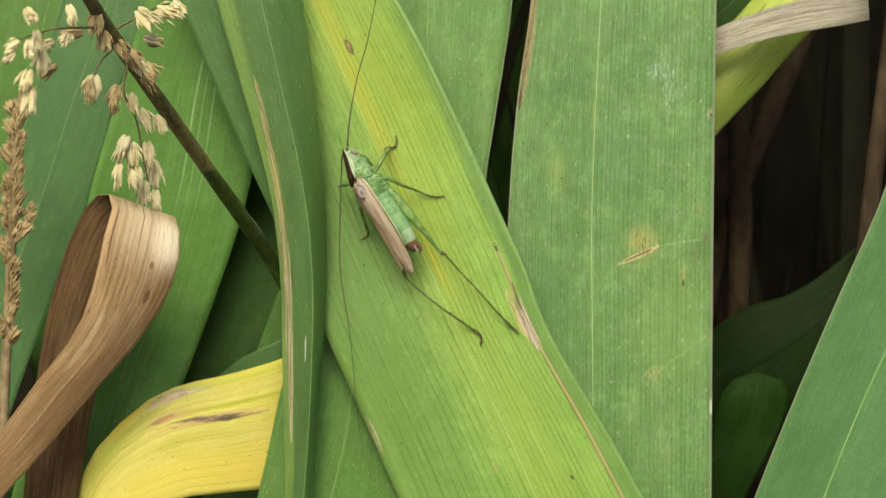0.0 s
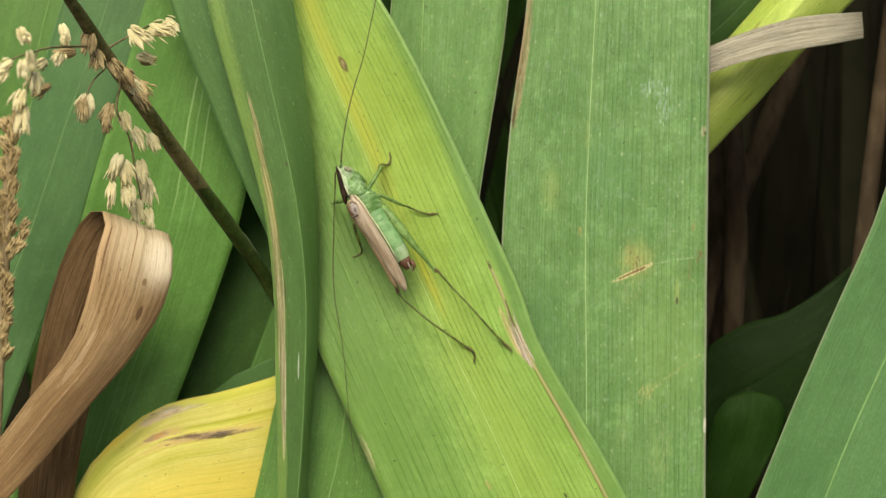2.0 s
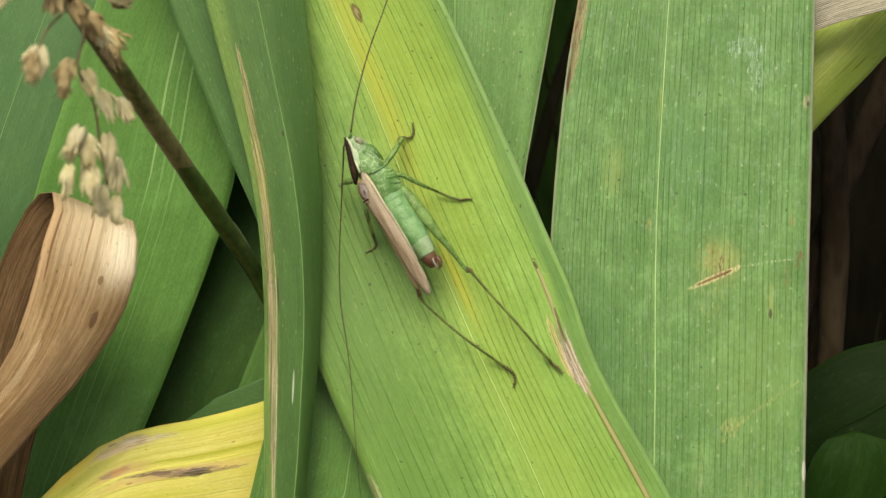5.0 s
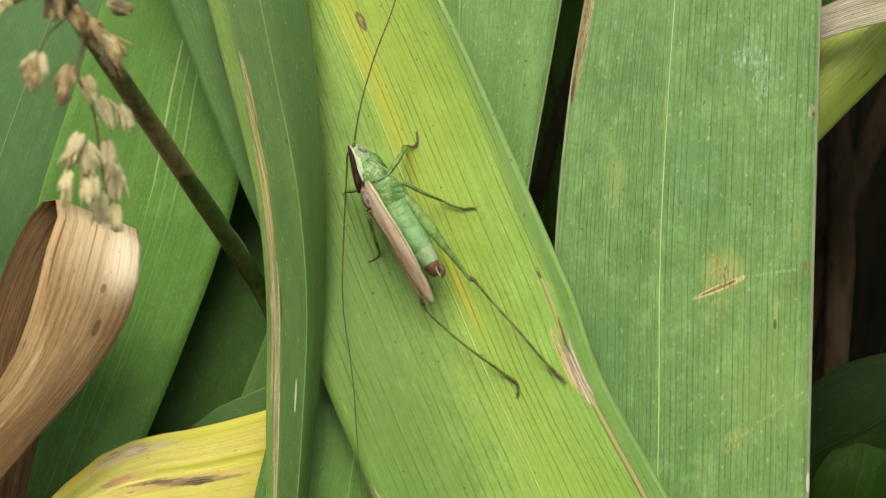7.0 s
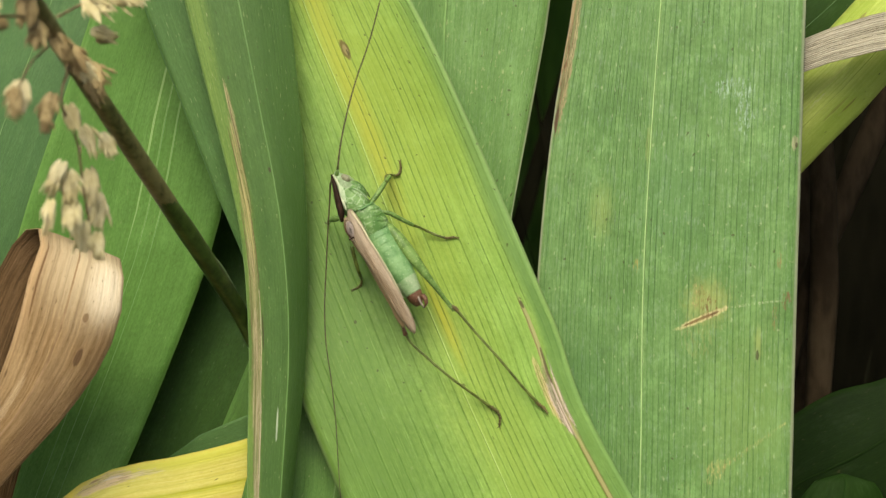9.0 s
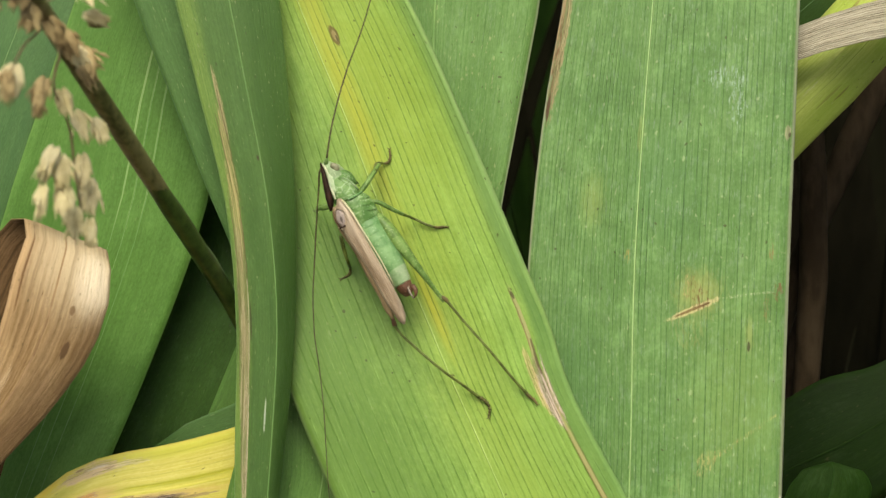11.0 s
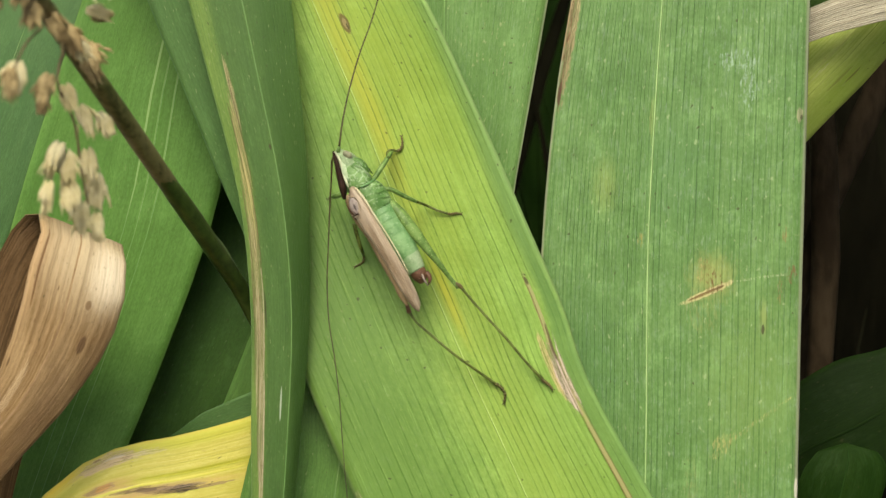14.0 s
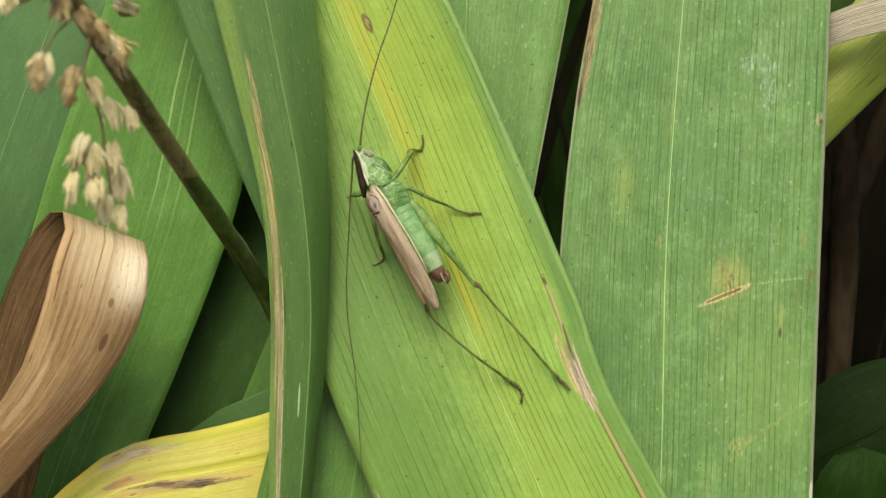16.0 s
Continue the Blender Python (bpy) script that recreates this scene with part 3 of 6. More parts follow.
yellow_mat = blade_material("yellow_blade", (0.62, 0.56, 0.1), (0.76, 0.7, 0.22), (0.48, 0.46, 0.05), 7, 0.4, (0.6, 0.5, 0.1), 0.02, 0.1, 27.0, fleck_color=(0.4, 0.25, 0.1), flecks=0.25, streaks=0.12, mottle=0.15, marks=((-0.425, 537.0, 0.06, 14, 0, -0.6, (0.46, 0.46, 0.03), 0.9), (-0.900, 537.0, 0.14, 16, 0, -0.6, (0.6, 0.6, 0.06), 0.75), (-0.575, 557.6, 0.3, 6, 0, -0.8, (0.55, 0.6, 0.06), 0.6), (-0.950, 554.7, 0.2, 4, 0, -0.8, (0.75, 0.52, 0.06), 0.6), (-0.225, 541.4, 0.09, 12, 0, -1.2, (0.66, 0.42, 0.16), 0.75), (0.075, 544.4, 0.05, 12, 0, -0.8, (0.52, 0.5, 0.04), 0.6), (-0.825, 547.3, 0.1, 5.5, 0, 2.3, (0.62, 0.5, 0.34), 0.85), (-0.825, 548.8, 0.07, 3, 0, 2.2, (0.5, 0.34, 0.2), 0.8)) + ((-0.825, 544.4, 0.05, 4, 0, 1.0, (0.66, 0.57, 0.36), 0.6), (-0.24, 541, 0.1, 6, 0, -0.9, (0.5, 0.36, 0.17), 0.85), (-0.42, 548, 0.14, 4, 0, -0.9, (0.62, 0.4, 0.16), 0.8), (-0.17, 535.5, 0.025, 4, 0, 1.4, (0.3, 0.2, 0.1), 0.85), (-0.22, 540.5, 0.05, 3.5, 0, 1.4, (0.32, 0.21, 0.11), 0.9), (-0.32, 545.5, 0.05, 3, 0, 1.6, (0.36, 0.24, 0.13), 0.9), (-0.45, 549, 0.06, 2, 0, 1.6, (0.44, 0.28, 0.15), 0.85), (-0.19, 538.3, 0.06, 2.2, 0, 1.3, (0.06, 0.035, 0.03), 0.95), (-0.27, 543.5, 0.018, 3, 0, 1.3, (0.1, 0.055, 0.03), 0.9), (-0.85, 548.5, 0.13, 4, 0, 1.5, (0.56, 0.42, 0.26), 0.8), (-0.225, 538.5, 0.03, 3.4, 0, 1.0, (0.3, 0.22, 0.16), 0.7), (-0.250, 542.9, 0.03, 1.6, 0, 1.0, (0.2, 0.12, 0.08), 0.8),
    (0.65, 540, 0.5, 30, 0, -0.7, (0.82, 0.64, 0.11), 0.65), (-0.65, 553, 0.12, 5, 0, -1.0, (0.42, 0.4, 0.05), 0.6), (-0.2, 538.7, 0.075, 1.5, 0, 2.4, (0.035, 0.022, 0.018), 0.97), (-0.18, 540.8, 0.03, 1.8, 0, 2.0, (0.09, 0.05, 0.03), 0.9),
    (-0.29, 544.6, 0.04, 2.2, 0, 2.2, (0.2, 0.11, 0.055), 0.9), (-0.45, 548.6, 0.05, 1.1, 0, 1.5, (0.62, 0.33, 0.1), 0.8), (-0.2, 547, 0.014, 0.5, 0, 1.5, (0.25, 0.12, 0.06), 0.8), (-0.93, 549.8, 0.02, 0.6, 0, 1.6, (0.3, 0.18, 0.11), 0.75),
    (-0.82, 546, 0.02, 0.9, 0, 1.6, (0.45, 0.31, 0.2), 0.7), (-0.87, 547.5, 0.03, 1.4, 0, 1.6, (0.72, 0.62, 0.48), 0.8)))
# First mark: greener lower side, mixing leaf colour with the roll's own shade.
roll_mat = blade_material("lime_blade", (0.4, 0.52, 0.09), (0.58, 0.66, 0.19), (0.2, 0.32, 0.04), 7, 0.12, (0.5, 0.55, 0.16), 0.03, 0.3, 31.0, streaks=0.15, marks=((0.75, 80, 0.45, 30, 0, -0.4, (0.24, 0.36, 0.05), 0.5),
    (-0.550, 69.7, 0.05, 3.0, 0, 1.3, (0.26, 0.17, 0.07), 0.8), (-0.475, 71.3, 0.05, 2.0, 0, 2.0, (0.7, 0.62, 0.42), 0.8), (0.525, 79.4, 0.03, 2.5, 0, 1.2, (0.22, 0.2, 0.04), 0.6), (0.675, 77.8, 0.02, 1.6, 0, 1.6, (0.2, 0.15, 0.04), 0.7), (0.100, 81.0, 0.03, 1.6, 0, 2.0, (0.7, 0.7, 0.45), 0.7)))
dry_mat = blade_material("dry_brown_blade", (0.17, 0.1, 0.043), (0.38, 0.265, 0.14), (0.1, 0.05, 0.02), 9, 0.2, (0.4, 0.27, 0.15), 0.02, 0.2, 37.0, fleck_color=(0.06, 0.028, 0.012), flecks=0.8, streaks=0.45, specks=0.9, through=0.08, rough=0.65, spec=0.12, fibres=0.36, marks=(
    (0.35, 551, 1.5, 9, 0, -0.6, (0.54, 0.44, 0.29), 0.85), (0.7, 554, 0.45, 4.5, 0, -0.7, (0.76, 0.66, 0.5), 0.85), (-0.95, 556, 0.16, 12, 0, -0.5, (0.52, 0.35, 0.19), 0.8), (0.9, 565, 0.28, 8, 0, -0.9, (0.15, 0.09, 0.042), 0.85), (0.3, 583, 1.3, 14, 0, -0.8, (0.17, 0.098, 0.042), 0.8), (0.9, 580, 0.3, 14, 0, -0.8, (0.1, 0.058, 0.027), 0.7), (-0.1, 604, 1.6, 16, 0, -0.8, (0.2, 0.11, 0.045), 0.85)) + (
    # The thin line at -0.78 paints the shadow along the curled rim.
    (0.55, 562.6, 0.07, 1.3, 0, 0.7, (0.1, 0.055, 0.028), 0.85), (0.425, 557.8, 0.06, 0.6, 0, 0.8, (0.16, 0.095, 0.05), 0.8), (-0.86, 566.8, 0.03, 0.6, 0, 0.7, (0.1, 0.055, 0.028), 0.8), (-0.78, 555.5, 0.03, 5.5, 0, 0.5, (0.13, 0.065, 0.03), 0.9), (0.2, 567, 0.2, 7, 0, 1.8, (0.2, 0.125, 0.06), 0.5), (0.55, 572, 0.2, 7, 0, 1.8, (0.17, 0.1, 0.05), 0.55), (-0.4, 572, 0.12, 6, 0, 1.8, (0.5, 0.38, 0.23), 0.5)))
# Inside face: its own darker brown, with the curl's shade added to it.
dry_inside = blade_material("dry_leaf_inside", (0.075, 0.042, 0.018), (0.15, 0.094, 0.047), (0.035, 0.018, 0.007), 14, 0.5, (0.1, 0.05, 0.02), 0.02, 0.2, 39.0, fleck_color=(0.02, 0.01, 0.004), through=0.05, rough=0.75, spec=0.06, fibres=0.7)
straw_mat = blade_material("straw_blade", (0.38, 0.345, 0.26), (0.58, 0.535, 0.43), (0.07, 0.05, 0.022), 9, 1.0, (0.55, 0.5, 0.38), seed=43.0, vein_width=0.24, through=0.08, rough=0.7, spec=0.1, streaks=0.9, fibres=0.6)
rib_pale = plain_material("pale_midrib", (0.17, 0.31, 0.09), (0.24, 0.38, 0.12), 500, 0.4)
rib_lemon = plain_material("yellow_ridge", (0.52, 0.49, 0.06), (0.64, 0.59, 0.12), 300, 0.45)
rib_lime = plain_material("lime_ridge", (0.3, 0.42, 0.06), (0.42, 0.5, 0.12), 300, 0.45)
rib_straw = plain_material("straw_ridge", (0.16, 0.125, 0.07), (0.3, 0.25, 0.16), 500, 0.7)
rib_brown = plain_material("dead_midrib", (0.18, 0.11, 0.05), (0.3, 0.2, 0.1), 500, 0.7)
rib_yellow = plain_material("yellowish_midrib", (0.38, 0.52, 0.14), (0.48, 0.62, 0.2), 500, 0.4)
rib_soft = plain_material("soft_midrib", (0.29, 0.43, 0.16), (0.37, 0.51, 0.21), 500, 0.4)
rib_green = plain_material("green_midrib", (0.14, 0.27, 0.07), (0.19, 0.32, 0.1), 500, 0.4)

leaf("broad yellow-green strap leaf with fine dark veins", [
    (-54, 105, -30, -52, 106, -30, 0.5, 0),
    (-40.86, 58.44, -11, -20.3, 58.05, -4, 0.62, -0.6),
    (-36.5, 39.85, -9, -7.39, 38.78, -0.5, 0.5, -2.3),
    (-31.44, 21.58, -8.5, 1.61, 21.02, 1, 0.53, -2.3),
    (-28.87, 12.25, -7.6, 5.73, 11.98, 1.5, 0.545, -2.3),
    (-26.15, 3.57, -6.5, 9.57, 3.47, 1.8, 0.56, -2.2),
    (-23.23, -3.8, -5.4, 12.77, -3.66, 1.9, 0.572, -2.1),
    (-20.26, -10.54, -4.5, 15.05, -10.43, 2.0, 0.587, -2.0),
    (-17.13, -17.61, -4, 18.56, -17.15, 2.3, 0.586, -2.1),
    (-13.16, -26.41, -4, 23.7, -25.83, 3, 0.572, -2.2),
    (-7.65, -38.85, -4, 30.39, -37.84, 4, 0.553, -2.3),
    (1.16, -58.35, -5, 40.46, -57.73, 3, 0.54, -2.3),
    (78, -250, -12, 112, -240, -4, 0.5, -2),
    (146, -532, -2, 166, -532, 0, 0.5, -3)], main_mat, 1, 190, 33, rib=rib_yellow, rib_half=0.16, rib_up=0.14)
leaf("broad dusty green strap leaf, scratched and flecked", [
    (8, 330, -25, 14, 331, -25, 0.5, 0),
    (8, 230, -10, 32, 230, -10, 0.45, -1),
    (15.01, 70.56, -4, 43.57, 70.78, -5, 0.4, -0.8),
    (13.65, 39.22, -3.5, 42.85, 39.15, -3, 0.38, -0.7),
    (11.4, 23.12, -3, 42.63, 23.09, -2.7, 0.4, -0.7),
    (9.98, 4.4, -3, 42.34, 4.4, -2.5, 0.41, -0.7),
    (9.81, -17.9, -3.5, 42.18, -17.85, -2.6, 0.42, -0.7),
    (9.83, -39.57, -4, 42.06, -39.44, -3, 0.42, -0.7),
    (10.13, -68.22, -5, 41.97, -68.21, -5, 0.43, -1),
    (14, -280, -6, 40, -280, -6, 0.45, -2),
    (24, -532, -1, 40, -532, -1, 0.5, -3)], right_mat, 2, 170, 33, rib=rib_soft, rib_half=0.16)
leaf("green strap leaf overlapped by a yellow-green one", [
    (22, 260, -30, 24, 260, -30, 0.5, 0),
    (-3.83, 71.92, -10, 11.69, 72.14, -11, 0.3, -0.5),
    (-7.91, 39.91, -9, 11.02, 40.03, -10, 0.28, -0.6),
    (-8.82, 23.56, -9, 8.53, 23.56, -9, 0.35, -0.6),
    (-8.82, 11.3, -9, 6.62, 11.3, -9, 0.4, -0.6),
    (-8.83, -7.33, -9.5, 4.36, -7.33, -9.5, 0.5, -0.6),
    (-7.96, -42.1, -11, 3.93, -42.1, -11, 0.5, -1),
    (0, -280, -14, 12, -280, -14, 0.5, -2),
    (0, -532, -4, 12, -532, -4, 0.5, -3)], behind_mat, 3, rib=rib_pale, rib_half=0.2)
leaf("folded green leaf with a dead brown margin", [(-66, 140, -8, -60, 141, -8, 0.5, 0), (-39.84, 61.43, -3, -27.36, 61.43, -3, 0.5, 1), (-35.66, 38.78, 0, -22.5, 39.22, -2.2, 0.5, 2.1), (-31.8, 25.5, 0.5, -20.61, 25.81, -2.0, 0.51, 2.2), (-27.01, 7.86, 1, -18.92, 7.97, -2.0, 0.55, 2.2), (-25.5, -5.33, 1.2, -18.64, -5.4, -2.0, 0.6, 2.0), (-25.24, -17.64, 1.2, -19.25, -17.88, -1.9, 0.62, 1.7), (-24.97, -28.19, 1.2, -20.06, -28.57, -1.9, 0.6, 1.5), (-24.73, -38.94, 1, -20.49, -39.26, -1.5, 0.5, 1.2), (-24.28, -58.31, 0, -20.88, -58.69, -2, 0.5, 1.2)] + [(-28, -250, -4, -20, -250, -5, 0.5, 1), (-32, -532, 0, -18, -532, 0, 0.5, 1)], fold_mat, 4, 170, 33, ripple=0.05, rib=rib_green, rib_half=0.14, rib_up=0.12)
leaf("green leaf with a pale midrib", [
    (-17, 10, -15, -15, 10.5, -15, 0.5, 0),
    (-22.19, -3.72, -12, -13.44, -4.62, -11, 0.5, -0.3),
    (-24.26, -14.59, -9, -8.79, -14.54, -8, 0.5, -0.4),
    (-26.26, -22.69, -8, -6.5, -22.62, -7, 0.57, -0.5),
    (-28.12, -31.7, -7.5, -5.14, -31.59, -6.5, 0.52, -0.6),
    (-29.97, -39.95, -7, -3.79, -39.89, -6.5, 0.45, -0.6),
    (-34.83, -63.95, -6, -4.25, -64.14, -7, 0.45, -1),
    (-40, -260, -8, -14, -260, -8, 0.5, -2),
    (-46, -532, 0, -30, -532, 0, 0.5, -3)], green, 5, rib=rib_pale, rib_half=0.26)
leaf("dull green leaf tucked behind the folded leaf", [
    (-72, 150, -14, -70, 151, -14, 0.5, 0),
    (-46.97, 62.62, -9, -31.33, 62.22, -7, 0.5, 0.5),
    (-42.21, 39.53, -6, -27.45, 39.28, -4, 0.5, 0.4),
    (-39.75, 33.21, -5.8, -25.66, 33.02, -4, 0.5, 0.4),
    (-34.77, 21.95, -5.5, -22.12, 21.88, -4.5, 0.5, 0.4),
    (-31.18, 13.42, -5.5, -20.36, 13.4, -5, 0.5, 0.4),
    (-26.73, 3.54, -6, -19.53, 3.54, -6, 0.5, 0.3),
    (-22.44, -10.95, -9, -17.04, -10.99, -10, 0.5, 0.2),
    (-20.95, -33.27, -14, -16.33, -33.27, -14, 0.5, 0.2),
    (-22, -250, -14, -14, -250, -14, 0.5, -1),
    (-20, -532, -6, -10, -532, -6, 0.5, -1)], dull_mat, 6, rib=rib_green, rib_half=0.15)
leaf("bright green leaf with pale ribs", [
    (-30, 140, -34, -28, 141, -34, 0.5, 0),
    (-42.82, 64.59, -19, -23.15, 64.58, -19, 0.45, -1),
    (-49.12, 40.79, -16, -28.59, 40.91, -17, 0.45, -1),
    (-52.95, 26.78, -15, -29.99, 26.95, -17, 0.42, -1),
    (-57.49, 11.03, -14.5, -32.32, 9.26, -17, 0.45, -1),
    (-61.55, -5.59, -14, -36.97, -5.64, -17, 0.45, -1),
    (-65.96, -20.29, -13, -42.21, -20.42, -15, 0.45, -1),
    (-69.9, -40.34, -10, -49.93, -40.4, -10.5, 0.45, -1),
    (-76.71, -64.36, -8, -59.5, -64.36, -8, 0.45, -1),
    (-110, -260, -18, -90, -260, -18, 0.5, -2),
    (-140, -532, -5, -126, -532, -5, 0.5, -3)], ribbed, 7, rib=rib_pale, rib_half=0.12, rib_up=0.1, ribs=(0.2, 0.31, 0.43))
leaf("bluish green leaf in soft shade", [
    (-36, 140, -40, -34, 141, -40, 0.5, 0),
    (-56.79, 65.57, -24, -43.48, 65.57, -24, 0.5, 0.6),
    (-64.02, 41.54, -22, -48.42, 41.54, -22, 0.5, 0.5),
    (-69.69, 22.63, -22, -53.93, 27.28, -21, 0.5, 0.5),
    (-76.32, 5.61, -22, -60.06, 5.6, -21, 0.5, 0.5),
    (-82.94, -11.41, -22, -66.66, -11.37, -21, 0.5, 0.5),
    (-89.56, -28.43, -22, -72.79, -28.34, -21, 0.5, 0.5),
    (-96.47, -49.39, -23, -80.1, -49.23, -22, 0.5, 0.3),
    (-150, -240, -26, -130, -240, -26, 0.5, -1),
    (-175, -532, -6, -160, -532, -6, 0.5, -2)], blue_mat, 8, rib=rib_pale, rib_half=0.16, rib_up=0.1)
leaf("bright green leaf leaning outward", [
    (-58, 130, -46, -56, 131, -46, 0.5, 0),
    (-72.77, 67.15, -32, -52.98, 66.75, -30, 0.5, -1),
    (-78.16, 42.55, -30, -57.48, 42.3, -28, 0.5, -1),
    (-84.94, 13.5, -30, -65.18, 13.42, -28, 0.5, -1),
    (-93.66, -15.56, -30, -72.89, -15.46, -28, 0.5, -1),
    (-102.69, -44.75, -31, -81.8, -44.48, -29, 0.5, -1),
    (-165, -230, -30, -140, -230, -30, 0.5, -2),
    (-200, -532, -6, -184, -532, -6, 0.5, -2)], soft_green, 9, rib=rib_green, rib_half=0.2)
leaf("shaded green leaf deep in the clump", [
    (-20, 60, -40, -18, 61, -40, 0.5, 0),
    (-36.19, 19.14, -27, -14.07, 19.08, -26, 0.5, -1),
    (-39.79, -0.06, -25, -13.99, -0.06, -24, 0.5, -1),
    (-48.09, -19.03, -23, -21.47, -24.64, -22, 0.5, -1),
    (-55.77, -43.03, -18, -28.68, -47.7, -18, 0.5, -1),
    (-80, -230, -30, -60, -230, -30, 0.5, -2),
    (-110, -532, -6, -96, -532, -6, 0.5, -2)], inner_mat, 10, rib=rib_shade, rib_half=0.12, rib_up=0.04)
leaf("narrow green leaf behind the folded leaf", [
    (-5, 20, -28, -3, 20.5, -28, 0.5, 0),
    (-22.68, 3.69, -19, -12.84, 1.82, -19, 0.5, -0.3),
    (-26.85, -5.67, -18.5, -15.63, -7.54, -18.5, 0.5, -0.3),
    (-31.02, -16.87, -18, -19.37, -19.7, -18.5, 0.5, -0.3),
    (-35.69, -29.01, -18, -23.11, -32.8, -18.5, 0.5, -0.3),
    (-40.83, -43.03, -18, -28.77, -46.91, -19, 0.5, -0.3),
    (-60, -220, -20, -48, -220, -20, 0.5, -1),
    (-84, -532, -5, -72, -532, -5, 0.5, -2)], narrow_mat, 11, rib=rib_plain, rib_half=0.12, rib_up=0.04)
leaf("bluish green leaf standing beside the dark gap", [
    (120, 160, -10, 122, 161, -10, 0.5, 0),
    (76.23, 33.91, -4, 97.05, 24.82, -2, 0.5, -1),
    (70.02, 9.81, -5, 92.91, 3.51, -3, 0.48, -1.2),
    (62.06, -9.05, -6, 83.39, -16.14, -4, 0.47, -1.3),
    (55.59, -24.38, -6.5, 76.48, -32.33, -5, 0.46, -1.3),
    (49.45, -39.94, -7, 70.77, -47.65, -5.5, 0.46, -1.3),
    (41.92, -61.62, -8, 63.44, -68.64, -7, 0.46, -1.3),
    (16, -270, -10, 36, -270, -9, 0.5, -2),
    (-20, -532, 0, -4, -532, 0, 0.5, -3)], edge_mat, 12, rib=rib_pale, rib_half=0.25)
leaf("dark bluish leaf tip over the yellow leaf", [
    (-37.82, -21.56, -10, -37.27, -22.84, -10, 0.5, 0),
    (-36, -20.19, -10, -35.45, -22.84, -10, 0.5, 0.3),
    (-31.67, -16.94, -10.5, -31.67, -23.78, -10.5, 0.5, 0.5),
    (-26.51, -14.95, -11, -26.51, -23.82, -11, 0.5, 0.5),
    (-19.04, -12.01, -13, -18.58, -23.05, -13, 0.5, 0.5),
    (0, -30, -20, 10, -36, -20, 0.5, 0.5),
    (20, -250, -24, 30, -250, -24, 0.5, -1),
    (30, -532, -8, 40, -532, -8, 0.5, -1)], dull_mat, 13, rib=rib_green, rib_half=0.15)
leaf("withering bright yellow leaf with a brown streak", [(52, -532, -12, 64, -532, -12, 0.5, -1), (24, -240, -26, 44, -240, -26, 0.5, -1), (-2, -60, -22, 14, -70, -22, 0.5, -0.5), (-13.69, -13.56, -17, -12.76, -38.24, -17, 0.45, 0.3), (-20.88, -15.69, -13, -20.88, -38.87, -13, 0.45, 0.5), (-26.47, -17.94, -10.5, -28.89, -38.87, -10, 0.45, 0.8), (-35.05, -20.34, -8, -35.39, -39.14, -7, 0.45, 1), (-41.19, -21.6, -6.5, -42.07, -39.79, -5, 0.45, 1.4), (-46.08, -23.45, -6, -46.95, -41.63, -4, 0.45, 1.8), (-52.54, -28.76, -7, -49.63, -42.53, -4, 0.45, 2.2)] + [(-56.79, -33.91, -7, -52.04, -45.66, -4, 0.45, 2), (-58.86, -40.23, -7, -54.28, -50.13, -4, 0.45, 1.5), (-60.93, -51.35, -6, -56.96, -57.28, -4, 0.5, 1), (-61.63, -63.75, -5, -60.09, -64.89, -4, 0.5, 0)], yellow_mat, 14, 150, 25, ripple=0.25, rib=rib_lemon, rib_half=0.22, rib_up=0.04, ribs=(-0.34,))
leaf("lime green rolled leaf above the dark gap", [
    (98, 90, -22, 100, 88, -22, 0.5, 0),
    (59.1, 50.84, -18, 68.69, 44.17, -17, 0.5, 4.6),
    (50.89, 41.22, -18, 59.67, 35.14, -17, 0.5, 4.8),
    (44.91, 34.5, -18, 52.41, 26.76, -17, 0.5, 4.8),
    (37.69, 27.07, -18.5, 44.66, 18.59, -17.5, 0.5, 4.6),
    (29.14, 12.98, -17, 35.65, 6.46, -17, 0.5, 2.5),
    (22, -100, -24, 32, -105, -24, 0.5, 1),
    (24, -300, -20, 34, -300, -20, 0.5, 0),
    (26, -532, -4, 34, -532, -4, 0.5, 0)], roll_mat, 15, rib=rib_lime, rib_half=0.3, rib_up=0.12, ribs=(0.3,))
leaf("dry straw-coloured leaf strip bent over a rolled leaf", [
    (18, -532, -8, 24, -532, -8, 0.5, 0),
    (14, -250, -18, 19, -250, -18, 0.5, 0),
    (14, -20, -16, 18, -22, -16, 0.5, 0.1),
    (22.2, 20.51, -11, 25.4, 17.31, -11, 0.5, 0.2),
    (32.96, 29.73, -9, 34.72, 26.06, -8.5, 0.5, 0.2),
    (43.61, 35.31, -8.5, 43.47, 30.95, -7.5, 0.5, 0.3),
    (50.51, 37.97, -8, 50.98, 33.25, -7, 0.5, 0.3),
    (58.74, 40.11, -8.5, 59.37, 34.96, -7, 0.5, 0.3),
    (64.84, 40.69, -9.5, 65.75, 36.15, -9.5, 0.5, 0.2),
    (68.13, 40.94, -10, 68.4, 36.75, -10, 0.5, 0.1)], straw_mat, 16, ripple=0.1, rib=rib_straw, rib_half=0.16, rib_up=0.1, ribs=(-0.45, 0.0, 0.5))
